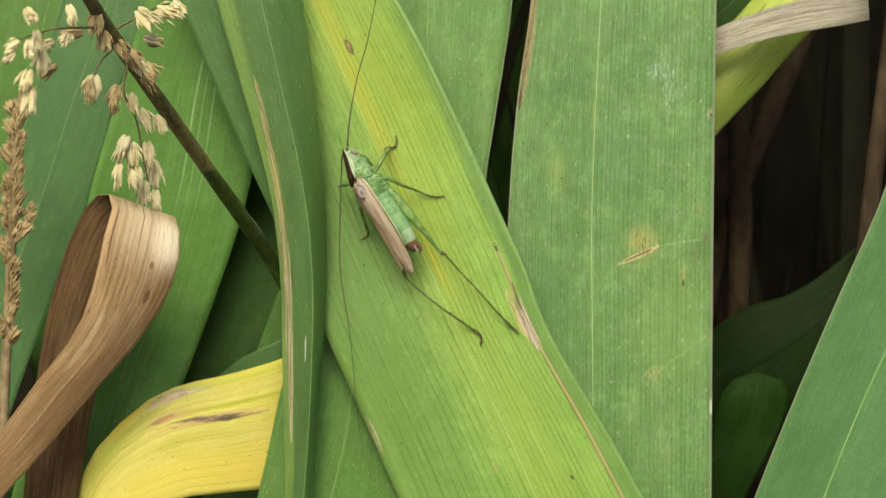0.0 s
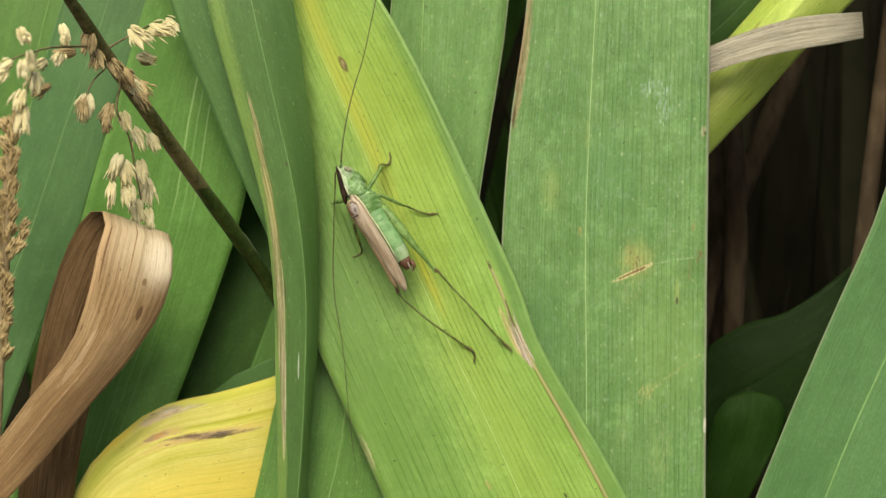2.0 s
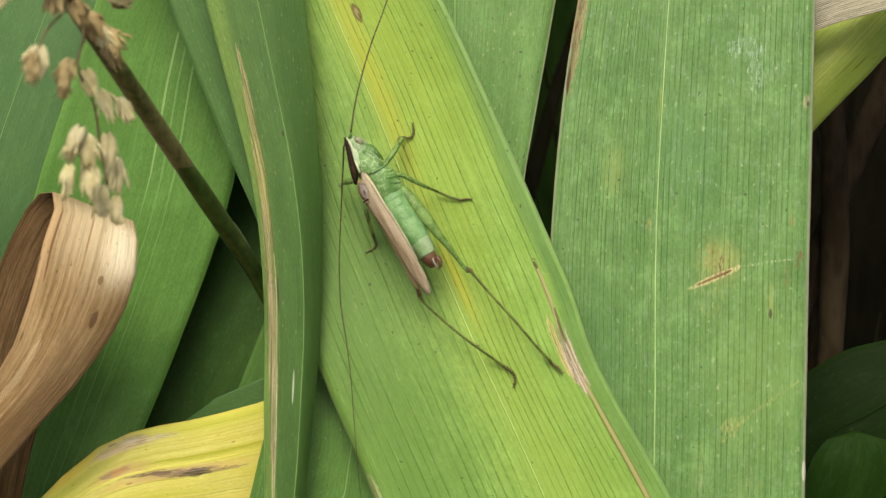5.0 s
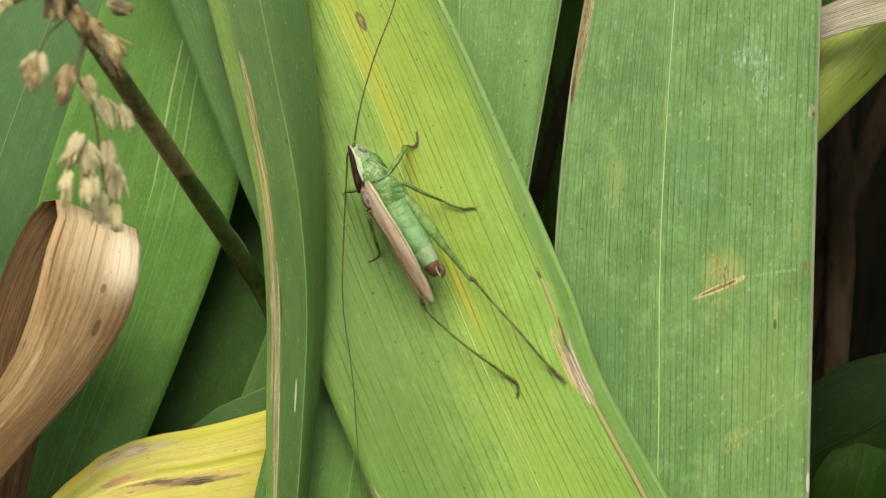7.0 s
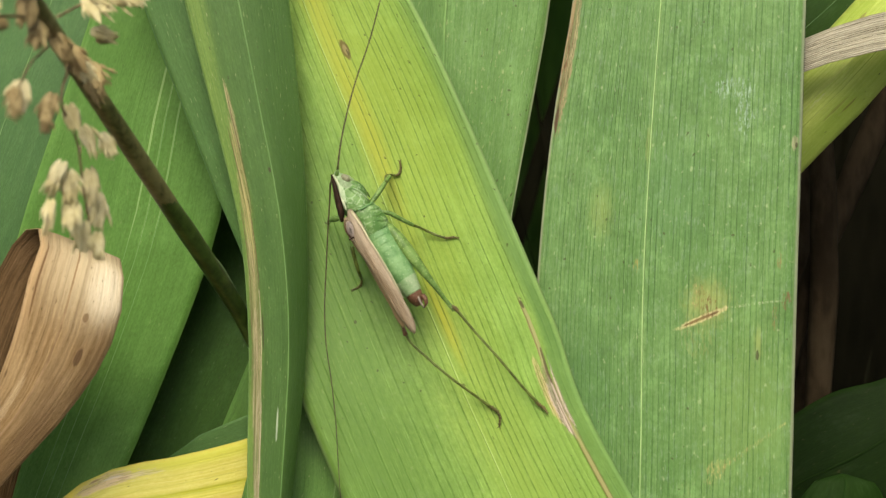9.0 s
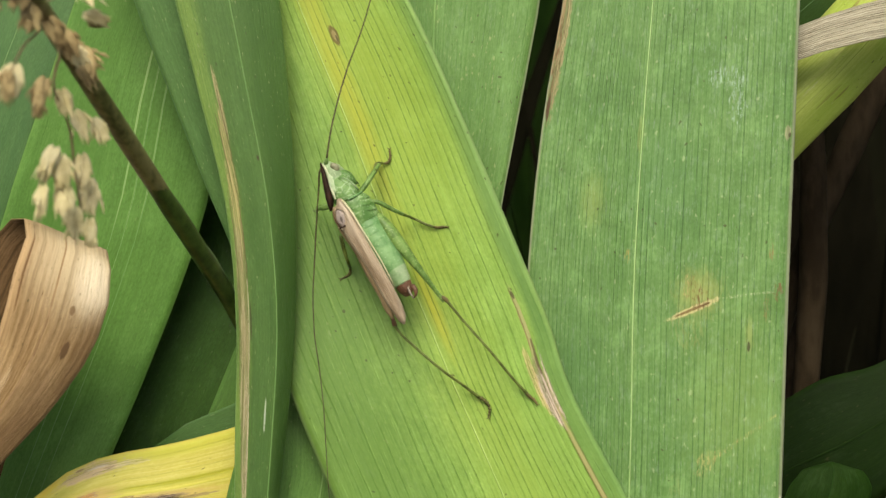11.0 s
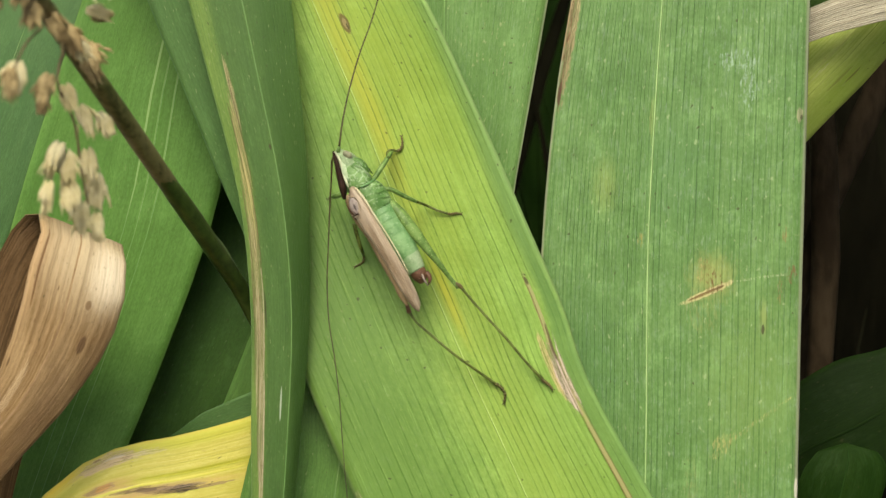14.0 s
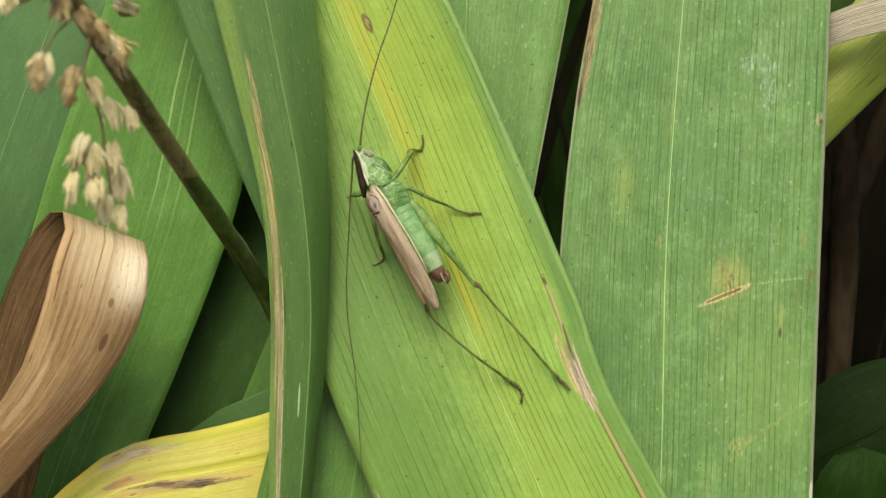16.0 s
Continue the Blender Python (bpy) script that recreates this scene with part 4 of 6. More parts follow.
leaf("green leaf low in the gap, its shade put into the colour", [
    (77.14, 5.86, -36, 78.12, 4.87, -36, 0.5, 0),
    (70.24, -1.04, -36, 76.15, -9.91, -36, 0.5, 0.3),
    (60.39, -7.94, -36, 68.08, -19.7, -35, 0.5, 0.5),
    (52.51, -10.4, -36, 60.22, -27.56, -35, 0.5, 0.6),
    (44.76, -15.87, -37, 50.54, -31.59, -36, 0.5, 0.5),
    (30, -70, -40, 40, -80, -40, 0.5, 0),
    (34, -532, -10, 44, -532, -10, 0.5, 0)], gap_shade_green, 17, 300, 13, rib=rib_gap_shade, rib_half=0.1, rib_up=0.04)
leaf("rounded green leaf in the gap, darkened in colour for shade", [
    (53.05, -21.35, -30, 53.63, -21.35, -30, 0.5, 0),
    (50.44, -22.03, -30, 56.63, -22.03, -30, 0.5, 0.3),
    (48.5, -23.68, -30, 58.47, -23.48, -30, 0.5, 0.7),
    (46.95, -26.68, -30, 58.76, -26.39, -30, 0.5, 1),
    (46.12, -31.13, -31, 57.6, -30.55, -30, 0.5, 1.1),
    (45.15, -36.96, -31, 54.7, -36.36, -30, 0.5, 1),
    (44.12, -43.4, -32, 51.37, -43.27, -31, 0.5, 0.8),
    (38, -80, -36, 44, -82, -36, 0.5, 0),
    (48, -532, -10, 54, -532, -10, 0.5, 0)], gap_shade_round, 18, 460, 17, rib=rib_shade, rib_half=0.08, rib_up=0.05)
leaf("green leaf at the top of the gap, darkened in colour for shade", [
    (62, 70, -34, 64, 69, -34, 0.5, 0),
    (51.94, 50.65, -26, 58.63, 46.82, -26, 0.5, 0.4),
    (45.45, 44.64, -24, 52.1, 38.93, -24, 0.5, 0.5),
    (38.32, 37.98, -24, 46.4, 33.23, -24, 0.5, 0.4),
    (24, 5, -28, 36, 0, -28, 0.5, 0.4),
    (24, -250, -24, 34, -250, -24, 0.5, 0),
    (16, -532, -10, 22, -532, -10, 0.5, 0)], top_shade_green, 19, rib=rib_green, rib_half=0.15)
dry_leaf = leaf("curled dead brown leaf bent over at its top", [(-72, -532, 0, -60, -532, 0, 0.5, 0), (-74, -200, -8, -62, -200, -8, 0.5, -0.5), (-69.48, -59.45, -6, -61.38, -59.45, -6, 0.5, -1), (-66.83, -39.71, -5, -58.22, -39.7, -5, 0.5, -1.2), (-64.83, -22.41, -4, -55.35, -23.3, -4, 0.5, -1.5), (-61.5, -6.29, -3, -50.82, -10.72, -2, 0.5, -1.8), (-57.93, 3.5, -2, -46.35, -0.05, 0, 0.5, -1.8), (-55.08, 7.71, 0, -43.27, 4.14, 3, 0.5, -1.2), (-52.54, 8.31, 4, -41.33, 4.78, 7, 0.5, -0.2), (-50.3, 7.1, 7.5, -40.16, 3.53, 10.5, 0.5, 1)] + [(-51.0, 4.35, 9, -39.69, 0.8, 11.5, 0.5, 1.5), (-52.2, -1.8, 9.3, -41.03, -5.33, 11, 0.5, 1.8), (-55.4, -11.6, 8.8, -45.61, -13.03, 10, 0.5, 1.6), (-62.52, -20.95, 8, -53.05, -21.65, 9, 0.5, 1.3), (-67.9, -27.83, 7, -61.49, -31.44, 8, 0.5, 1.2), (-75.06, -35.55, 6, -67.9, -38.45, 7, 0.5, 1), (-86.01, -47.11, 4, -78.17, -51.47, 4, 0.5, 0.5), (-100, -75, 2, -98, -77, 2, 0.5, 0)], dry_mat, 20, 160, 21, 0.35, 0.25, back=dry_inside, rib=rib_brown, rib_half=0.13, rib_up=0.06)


# ---- stems and seed heads ----
stem_mat = plain_material("grass_stem", (0.045, 0.034, 0.013), (0.19, 0.148, 0.07), 900, 0.5, (0.14, 1.4, 1), turn=55.0)
brown_stem = plain_material("brown_stem", (0.12, 0.085, 0.04), (0.25, 0.19, 0.1), 400, 0.7, (3, 1, 1))
husk_mat = plain_material("husk", (0.58, 0.5, 0.26), (0.74, 0.66, 0.41), 900, 0.65, through=0.2)
husk_brown = plain_material("brown_husk", (0.2, 0.14, 0.06), (0.4, 0.305, 0.15), 700, 0.7)
# This stem brown is lowered to stand in for shade in the gap.
shaded_stem = plain_material("shaded_dry_stem", (0.024, 0.0165, 0.0095), (0.05, 0.036, 0.022), 200, 0.9, (3, 1, 1), 0.00005, 0.08)


def hold(bm, first):
    """Grow a scale of a spikelet from the spikelet's foot."""
    if first:
        bm.verts.ensure_lookup_table()
        bm.edges.new((bm.verts[0], bm.verts[first]))


def husk(place, aim, length, wide):
    """A spikelet: a loose tuft of fine scales and bristles round a slender husk, thinning out towards its outline."""
    bm = bmesh.new()
    a = Vector((aim[0], aim[1], aim[2] if len(aim) > 2 else 0.15)).normalized()
    n, o, p0 = Vector((-a.y, a.x, 0.0)), Vector((0, 0, 1)), Vector(place[:3])
    wob = random.Random(int(place[0] * 977 + place[1] * 131))
    for k in range(2):
        lean = wob.uniform(-0.2, 0.2)
        rows = []
        for s in (0, 0.12, 0.3, 0.5, 0.72, 0.9, 1.0):
            r = wide * 0.5 * max(0.04, math.sin(math.pi * min(1, s ** 0.8)) ** 0.85)
            p = p0 + a * s * length * 0.85 + n * (lean * length * s * s + (k - 0.5) * wide * 0.5)
            rows.append((p.x, p.y, p.z, r, max(r * 0.6, 0.02)))
        first = len(bm.verts)
        tube(bm, rows, 7)
        hold(bm, first)
    for k in range(30):
        s0, reach = wob.uniform(0, 0.55), wob.uniform(0.25, 0.5)
        swell = math.sin(math.pi * min(0.95, s0 + 0.3)) * wide * 0.75
        x, y = wob.gauss(0, 0.55), wob.gauss(0, 0.5)
        first = len(bm.verts)
        b, e = p0 + a * s0 * length + (n * x + o * y) * swell * 0.7, p0 + a * (s0 + reach) * length + (n * x + o * y) * swell * 1.25
        tube(bm, [(*b, 0.04), (*((b + e) / 2 + n * x * 0.05), wob.uniform(0.12, 0.2)), (*e, 0.03)], 6)
        hold(bm, first)
    return bm


def seed_head(name, label, path, material, husks, branches=()):
    """A grass stalk with thin branches and its spikelets, each a part."""
    origin = path[-1][:3]
    thing = stand(name, origin, label, "grass", "seed heads")
    part("stalk", tube(bmesh.new(), off(path, origin), 12, 240), material, thing)
    for rows in branches:
        part("branch", tube(bmesh.new(), off(rows, origin), 6, 16), brown_stem, thing)
    for place, aim, length, wide, mat in husks:
        length, wide = length * 1.2, wide * 2.1
        part("spikelet", husk(off([place], origin)[0], aim, length, wide), mat, thing)
    return thing


H, B = husk_mat, husk_brown
grass = seed_head("seed_head", "fading grass seed head with straw-coloured spikelets", [
    (-40.61, 34.04, 88.02, 0.44), (-40.32, 29.37, 77.75, 0.53), (-39.59, 26.27, 66.44, 0.84), (-38.84, 23.55, 57.79, 0.95), (-37.4, 19.76, 45.15, 1.03), (-35.18, 14.61, 31.55, 1.09), (-32.4, 8.6, 17.76, 1.07), (-29.65, 3.02, 6.27, 0.97), (-26.28, -3.9, -4.5, 0.9), (-23.1, -11.6, -8, 0.8), (-20.5, -30, -17, 0.85), (-18, -60, -28, 0.9), (-10, -260, -38, 1), (-6, -532, 0, 1.2)], stem_mat, [
    ((-41.25, 17.69, 89.33), (0.1, -1), 2.24, 0.41, H), ((-41.19, 19.15, 86.74), (0.2, -1), 2.42, 0.4, H), ((-41.04, 17.12, 84.43), (0, -1), 2.87, 0.51, H), ((-41.26, 14.29, 89.33), (-0.1, -1), 2.64, 0.5, H), ((-41.19, 12.56, 88.86), (0, -1), 3.32, 0.53, H),
    ((-40.78, 16.5, 78.23), (-0.9, -0.6), 2.4, 0.35, B), ((-40.52, 20.95, 74.53), (-0.3, -1), 1.88, 0.36, H), ((-40.93, 19.19, 79.43), (-0.8, -0.5), 1.82, 0.32, H), ((-42.44, 17.59, 89), (-0.6, -0.6), 1.98, 0.33, H), ((-43.01, 16.57, 89), (-0.5, -0.7), 1.98, 0.33, H),
    ((-39.78, 17.65, 63.66), (-0.1, -1), 3.35, 0.65, H), ((-40.03, 16.88, 65.29), (0, -1), 3.02, 0.45, B), ((-38.67, 17.6, 55.28), (-0.3, -1), 2.87, 0.56, B), ((-38.94, 15.65, 57.13), (0.1, -1), 2.37, 0.39, B), ((-38.09, 17.06, 51.54), (0.3, -1), 2.93, 0.57, H),
    ((-37.41, 15.38, 48.09), (0.5, -1), 3.48, 0.58, H), ((-36.47, 15.29, 42.6), (0.45, -1), 2.89, 0.47, H), ((-38.08, 11.3, 52.76), (-0.35, -1), 3.73, 0.61, H), ((-37.78, 10.58, 51.67), (0.05, -1), 3.6, 0.65, H), ((-38.55, 7.28, 55.74), (-0.05, -1), 3.2, 0.4, H)] + [
    ((-36.91, 11.32, 46.08), (0.25, -1), 3.69, 0.59, H), ((-36.41, 9.01, 43.47), (0.05, -1), 3.91, 0.64, H), ((-37.65, 7.67, 51.38), (0.3, -1), 3.45, 0.7, H), ((-37.03, 5.81, 47.86), (0.1, -1), 3.34, 0.67, H), ((-36.21, 5.02, 43.6), (0.05, -1), 3.07, 0.47, H),
    ((-37.52, 28.52, 49.43), (0.6, -0.5), 3.8, 0.7, H), ((-36.3, 29.74, 42.93), (0.7, -0.3), 3.75, 0.68, H), ((-35.13, 31.77, 37.35), (0.5, -0.5), 2.98, 0.61, H), ((-37.21, 25.12, 46.51), (0.9, -0.25), 2.67, 0.42, H), ((-36.94, 24.44, 45.02), (0.7, 0.1), 2.19, 0.34, B),
    ((-37.93, 22.12, 50.61), (0.55, -0.6), 3.27, 0.65, H), ((-37.26, 21.84, 46.18), (0.6, -0.8), 3, 0.63, B), ((-38.56, 23.18, 57.12), (0.5, -0.8), 3.19, 0.6, B), ((-39.25, 25.38, 64.35), (-0.1, -1), 3.08, 0.58, B), ((-39.12, 23.38, 62.57), (0.2, -1), 2.95, 0.54, B),
    ((-38.03, 22.5, 53.08), (0.6, -0.9), 3.41, 0.69, B), ((-37.35, 20.27, 47.26), (0.65, -0.9), 2.99, 0.58, B), ((-39.99, 21.97, 68.59), (-0.9, -0.1), 2.99, 0.45, B), ((-40.39, 24.36, 74.74), (0.3, -0.9), 2.54, 0.43, H), ((-41.52, 21.12, 90), (0.3, -0.5), 2.3, 0.39, H)],
    [[(-39.12, 23.9, 61.19, 0.17), (-40.34, 21.96, 72.31, 0.15), (-41.06, 19.61, 83.41, 0.12), (-42.89, 17.59, 89, 0.1)],
     [(-41.06, 19.61, 83.41, 0.11), (-41.17, 15.79, 86.2, 0.1), (-41.25, 12.25, 88.96, 0.08)],
     [(-38.08, 20.92, 51.54, 0.16), (-38.39, 17.16, 53.42, 0.14), (-37.56, 13.49, 49.16, 0.13), (-37.12, 8.69, 47.18, 0.13), (-36.62, 4.54, 45.11, 0.1)],
     [(-38.84, 21.72, 57.79, 0.14), (-39.62, 18.55, 63.03, 0.12), (-39.89, 16.67, 64.59, 0.11)],
     [(-38.52, 24.73, 56.24, 0.16), (-37.52, 27.32, 49.43, 0.13), (-35.34, 31.59, 38.28, 0.12)]])

lip_mat = plain_material("pale_sheath_edge", (0.17, 0.23, 0.1), (0.3, 0.36, 0.2), 700, 0.45)
sheath_mat = plain_material("green_sheath", (0.014, 0.027, 0.005), (0.055, 0.085, 0.018), 700, 0.4, (0.14, 1.4, 1), turn=55.0)
seat = (-6, -532, 0)
part("leaf_sheath", tube(bmesh.new(), off([(-34.37, 12.37, 27.13, 0.45), (-33.71, 11.22, 23.91, 0.86), (-32.38, 8.6, 17.91, 1.13), (-29.64, 3.02, 6.35, 1.14), (-26.27, -3.9, -4.4, 1.08), (-23.1, -11.6, -8, 1), (-20.5, -30, -17, 0.95)], seat), 12, 30), sheath_mat, grass, "dark green leaf sheath round the stalk")
part("sheath_lip", tube(bmesh.new(), off([(-29.47, 4.72, 8.15, 0.12), (-28.77, 3.64, 5.63, 0.16, 0.12), (-27.72, 1.36, 1.49, 0.14, 0.12), (-26.36, -1.3, -2.2, 0.08)], seat), 8, 14), lip_mat, grass, "pale split edge of the sheath")

edge_rng = random.Random(8)
edge_husks = []
for k in range(46):
    s = k / 45
    q = (-66.9 - 1.96 * s, 22.15 - 37.31 * s, -2 + 0.6 * edge_rng.random())
    sx = edge_rng.choice((-1, 1))
    edge_husks.append(((q[0] + sx * 0.3, q[1], q[2]), (sx * edge_rng.uniform(0.1, 0.5), 0.8, 0.3), edge_rng.uniform(2.2, 3.4), edge_rng.uniform(0.38, 0.6), B))
edge_husks += [((-66.19, 3.5, -2), (0.6, 0.7), 2.6, 0.4, B), ((-65.66, 5.28, -2), (0.5, 0.8), 2.2, 0.35, B), ((-66.64, 1.72, -1.6), (0.5, 0.7), 2.8, 0.45, B)]
seed_head("seed_head", "narrow brown grass spike with tight spikelets", [
    (-66.19, 25.71, -2, 0.3), (-66.9, 22.15, -2, 0.6), (-67.97, 3.5, -2, 0.8), (-68.86, -15.16, -2, 0.8), (-72, -120, -4, 0.8), (-84, -300, -6, 0.9), (-100, -532, 0, 1.1)], brown_stem, edge_husks)


def dry_stem(rows, label="dry brown stem deep in the gap, shade put into its colour", material=None):
    origin = rows[-1][:3]
    thing = stand("dry_stem", origin, label, "stem", "dry stems")
    part("stalk", tube(bmesh.new(), off(rows, origin), 10, 40), material or shaded_stem, thing)
    return thing


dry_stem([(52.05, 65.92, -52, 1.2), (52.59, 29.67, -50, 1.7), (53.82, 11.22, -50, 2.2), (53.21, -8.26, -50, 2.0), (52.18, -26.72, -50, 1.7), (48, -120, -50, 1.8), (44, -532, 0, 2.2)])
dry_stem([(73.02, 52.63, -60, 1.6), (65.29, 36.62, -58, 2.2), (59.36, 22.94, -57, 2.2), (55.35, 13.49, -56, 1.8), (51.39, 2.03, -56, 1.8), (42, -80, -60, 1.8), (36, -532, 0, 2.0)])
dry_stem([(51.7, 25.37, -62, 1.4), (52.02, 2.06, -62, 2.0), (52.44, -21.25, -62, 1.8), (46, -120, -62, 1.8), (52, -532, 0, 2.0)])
pale_stem = plain_material("pale_dry_stem", (0.04, 0.028, 0.017), (0.08, 0.057, 0.035), 200, 0.9, (3, 1, 1), 0.00005, 0.08)
dry_stem([(79.19, 61.53, -28, 1.3), (76.11, 36.51, -28, 1.5), (74, 20.16, -28, 1.6), (72.27, 4.76, -28, 1.6), (70.54, -11.6, -28, 1.7), (62, -100, -30, 1.8), (56, -532, 0, 2.2)], "pale brown dry stem beside the bluish leaf", pale_stem)

def thicket(name, label, category, count, seed, material, make):
    """Many thin blades in one mesh. make(rng) gives a blade: nine places (mm) and its half width and turn."""
    wild = random.Random(seed)
    verts, faces = [], []
    for k in range(count):
        line, half, turn = make(wild)
        n0 = len(verts)
        for s, c in enumerate(line):
            f = s / (len(line) - 1)
            d = Vector((math.cos(turn + 0.6 * f), 0.0, math.sin(turn + 0.6 * f))) * half * (0.6 + 0.8 * f if f < 0.5 else 1.0 - 0.95 * (f * 2 - 1) ** 2)
            verts += [tuple(place_of(c - d)), tuple(place_of(c + Vector((0, 0, half * 0.25)))), tuple(place_of(c + d))]
        for s in range(len(line) - 1):
            for j in range(2):
                faces.append((n0 + 3 * s + j, n0 + 3 * s + j + 1, n0 + 3 * s + j + 4, n0 + 3 * s + j + 3))
    mesh = bpy.data.meshes.new(name)
    mesh.from_pydata(verts, [], faces)
    mesh.polygons.foreach_set("use_smooth", [True] * len(mesh.polygons))
    mesh.materials.append(material)
    return tagged(new(name, mesh), label, category, kind="stuff")


def dead_blade(wild):
    u, w = wild.uniform(-260, 260), wild.uniform(-320, -130)
    top, lean, bend = wild.uniform(-250, 330), wild.uniform(-110, 110), wild.uniform(-50, 50)
    line = [Vector((u + lean * f * f, -530 + (top + 530) * f, w * (0.4 + 0.6 * min(1, f * 2)) + bend * f * f * 0.5)) for f in (k / 8 for k in range(9))]
    return line, wild.uniform(1.5, 6), wild.uniform(0, math.pi)


def clump_blade(wild):
    """An added blade outside the open gaps, rooted behind, arching up and forward or sideways to shade them."""
    line = None
    while not line or any(-120 < p.y < 120 and (-15 < p.x < 140 and p.z > -300 or 60 < p.x < 200) for a, b in zip(line, line[1:]) for p in (a.lerp(b, k / 6) for k in range(6))):
        line, half, turn = clump_line(wild)
    return line, half, turn


def clump_line(wild):
    u, w, tall = wild.gauss(0, 270), wild.uniform(-560, -250), wild.uniform(760, 1010)
    over, side = wild.uniform(30, 230) if abs(u) < 320 else wild.uniform(-60, 120), wild.uniform(-160, 160) + u * 0.35
    line = []
    for k in range(9):
        f = k / 8
        line.append(Vector((u + side * f * f, -560 + tall * math.sin(f * 1.75) / 0.98, w + tall * 0.36 * math.sin(f * 1.75) - 120 + over * f ** 3)))
    return line, wild.uniform(9, 16), wild.uniform(-0.6, 0.6)


# Filler blades whose near-black colour stands in for the clump's inner shade.
thicket("dead_blades", "added tangle of dead blades at the back, near-black for shade", "dead leaves", 260, 21,
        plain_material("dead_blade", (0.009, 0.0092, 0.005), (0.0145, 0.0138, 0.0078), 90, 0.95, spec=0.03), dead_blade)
# Unseen leaves added behind and overhead to keep light out of the gap.
thicket("shading_foliage", "dense green strap leaves added behind, unseen, keeping light out of the gap", "foliage", 1500, 33,
        plain_material("clump_blade", (0.028, 0.07, 0.012), (0.055, 0.12, 0.022), 60, 0.5, (4, 1, 1), 0.0002, 0.3), clump_blade)


# ---- the bush cricket ----
skin = skin_material("cricket_green", (0.062, 0.145, 0.03), (0.17, 0.29, 0.098), (0.48, 0.57, 0.4), 0.45, net=0.45)
skin_pale = skin_material("cricket_pale_green", (0.09, 0.2, 0.066), (0.185, 0.32, 0.135), (0.36, 0.48, 0.29), 0.35)
skin_fade = skin_material("cricket_fading_green", (0.17, 0.28, 0.125), (0.29, 0.38, 0.22), (0.46, 0.46, 0.36), 0.45)
cream = plain_material("cricket_cream", (0.4, 0.43, 0.27), (0.52, 0.54, 0.38), 1500, 0.5)
head_skin = skin_material("cricket_head_green", (0.15, 0.225, 0.1), (0.32, 0.4, 0.25), (0.5, 0.55, 0.4), 0.45)
cream_skin = skin_material("cricket_whitish_green", (0.22, 0.32, 0.16), (0.4, 0.48, 0.31), (0.55, 0.6, 0.45), 0.5)
dusk = skin_material("cricket_lilac_grey", (0.17, 0.13, 0.105), (0.28, 0.235, 0.2), (0.42, 0.38, 0.33), 0.4)
brown = plain_material("cricket_dark_brown", (0.013, 0.0065, 0.004), (0.034, 0.016, 0.01), 1500, 0.7, spec=0.15)
rust = skin_material("cricket_rust", (0.07, 0.031, 0.019), (0.15, 0.075, 0.044), (0.34, 0.22, 0.14), 0.4)
wing_mat = plain_material("cricket_tan_wing", (0.2, 0.145, 0.095), (0.44, 0.355, 0.265), 1100, 0.42, (0.12, 1.6, 1), 0.00008, 0.4, 0.1, 61.0)
wing_under = plain_material("cricket_brown_wing", (0.15, 0.1, 0.05), (0.27, 0.195, 0.11), 1100, 0.45, (0.12, 1.6, 1), 0.00008, 0.4, 0.0, 61.0)
wing_vein_mat = plain_material("cricket_wing_vein", (0.22, 0.15, 0.085), (0.34, 0.25, 0.16), 1500, 0.5)
wing_edge = plain_material("cricket_wing_edge", (0.45, 0.4, 0.25), (0.58, 0.52, 0.36), 1500, 0.5)
mirror_mat = plain_material("cricket_wing_drum", (0.15, 0.115, 0.1), (0.29, 0.24, 0.22), 1800, 0.4, bump=0.00002, spec=0.3)
drum_spot = plain_material("cricket_drum_spot", (0.04, 0.03, 0.027), (0.12, 0.095, 0.085), 1800, 0.35, bump=0.00001)
limb = skin_material("cricket_limb", (0.055, 0.07, 0.012), (0.12, 0.15, 0.032), (0.3, 0.31, 0.12), 0.6, 4000)
limb_green = skin_material("cricket_green_limb", (0.07, 0.135, 0.026), (0.16, 0.26, 0.07), (0.38, 0.46, 0.2), 0.65, 3400)
limb_dark = plain_material("cricket_dark_limb", (0.05, 0.045, 0.012), (0.12, 0.11, 0.03), 1800, 0.5)
foot_brown = plain_material("cricket_brown_foot", (0.065, 0.052, 0.016), (0.14, 0.11, 0.038), 1800, 0.5)
eye_mat = plain_material("cricket_eye", (0.13, 0.135, 0.075), (0.27, 0.26, 0.16), 2500, 0.35, spec=0.4)
feeler_mat = plain_material("cricket_feeler", (0.045, 0.04, 0.014), (0.09, 0.08, 0.03), 2500, 0.5)

ORIGIN = (-11.32, 9.41, -5.29)
cricket = stand("bush_cricket", ORIGIN, "slender green bush cricket with tan wings on a leaf", "insect")


def limb_part(name, rows, material, parent, sides=10, steps=24, label="", spines=0, reach=0.35):
    bm = tube(bmesh.new(), off(rows, ORIGIN), sides, steps)
    if spines:
        line = spline(np.array(off(rows, ORIGIN), float)[:, :4], spines + 2)[0][1:-1]
        for k, p in enumerate(line):
            d = Vector((0.5, -0.55, 0.3)) if k % 2 else Vector((-0.45, -0.35, 0.5))
            d = d.normalized() * reach
            tube(bm, [(p[0], p[1], p[2], 0.05), (p[0] + d.x * 0.6, p[1] + d.y * 0.6, p[2] + d.z * 0.6, 0.035), (p[0] + d.x, p[1] + d.y, p[2] + d.z, 0.008)], 5)
    return part(name, bm, material, parent, label)


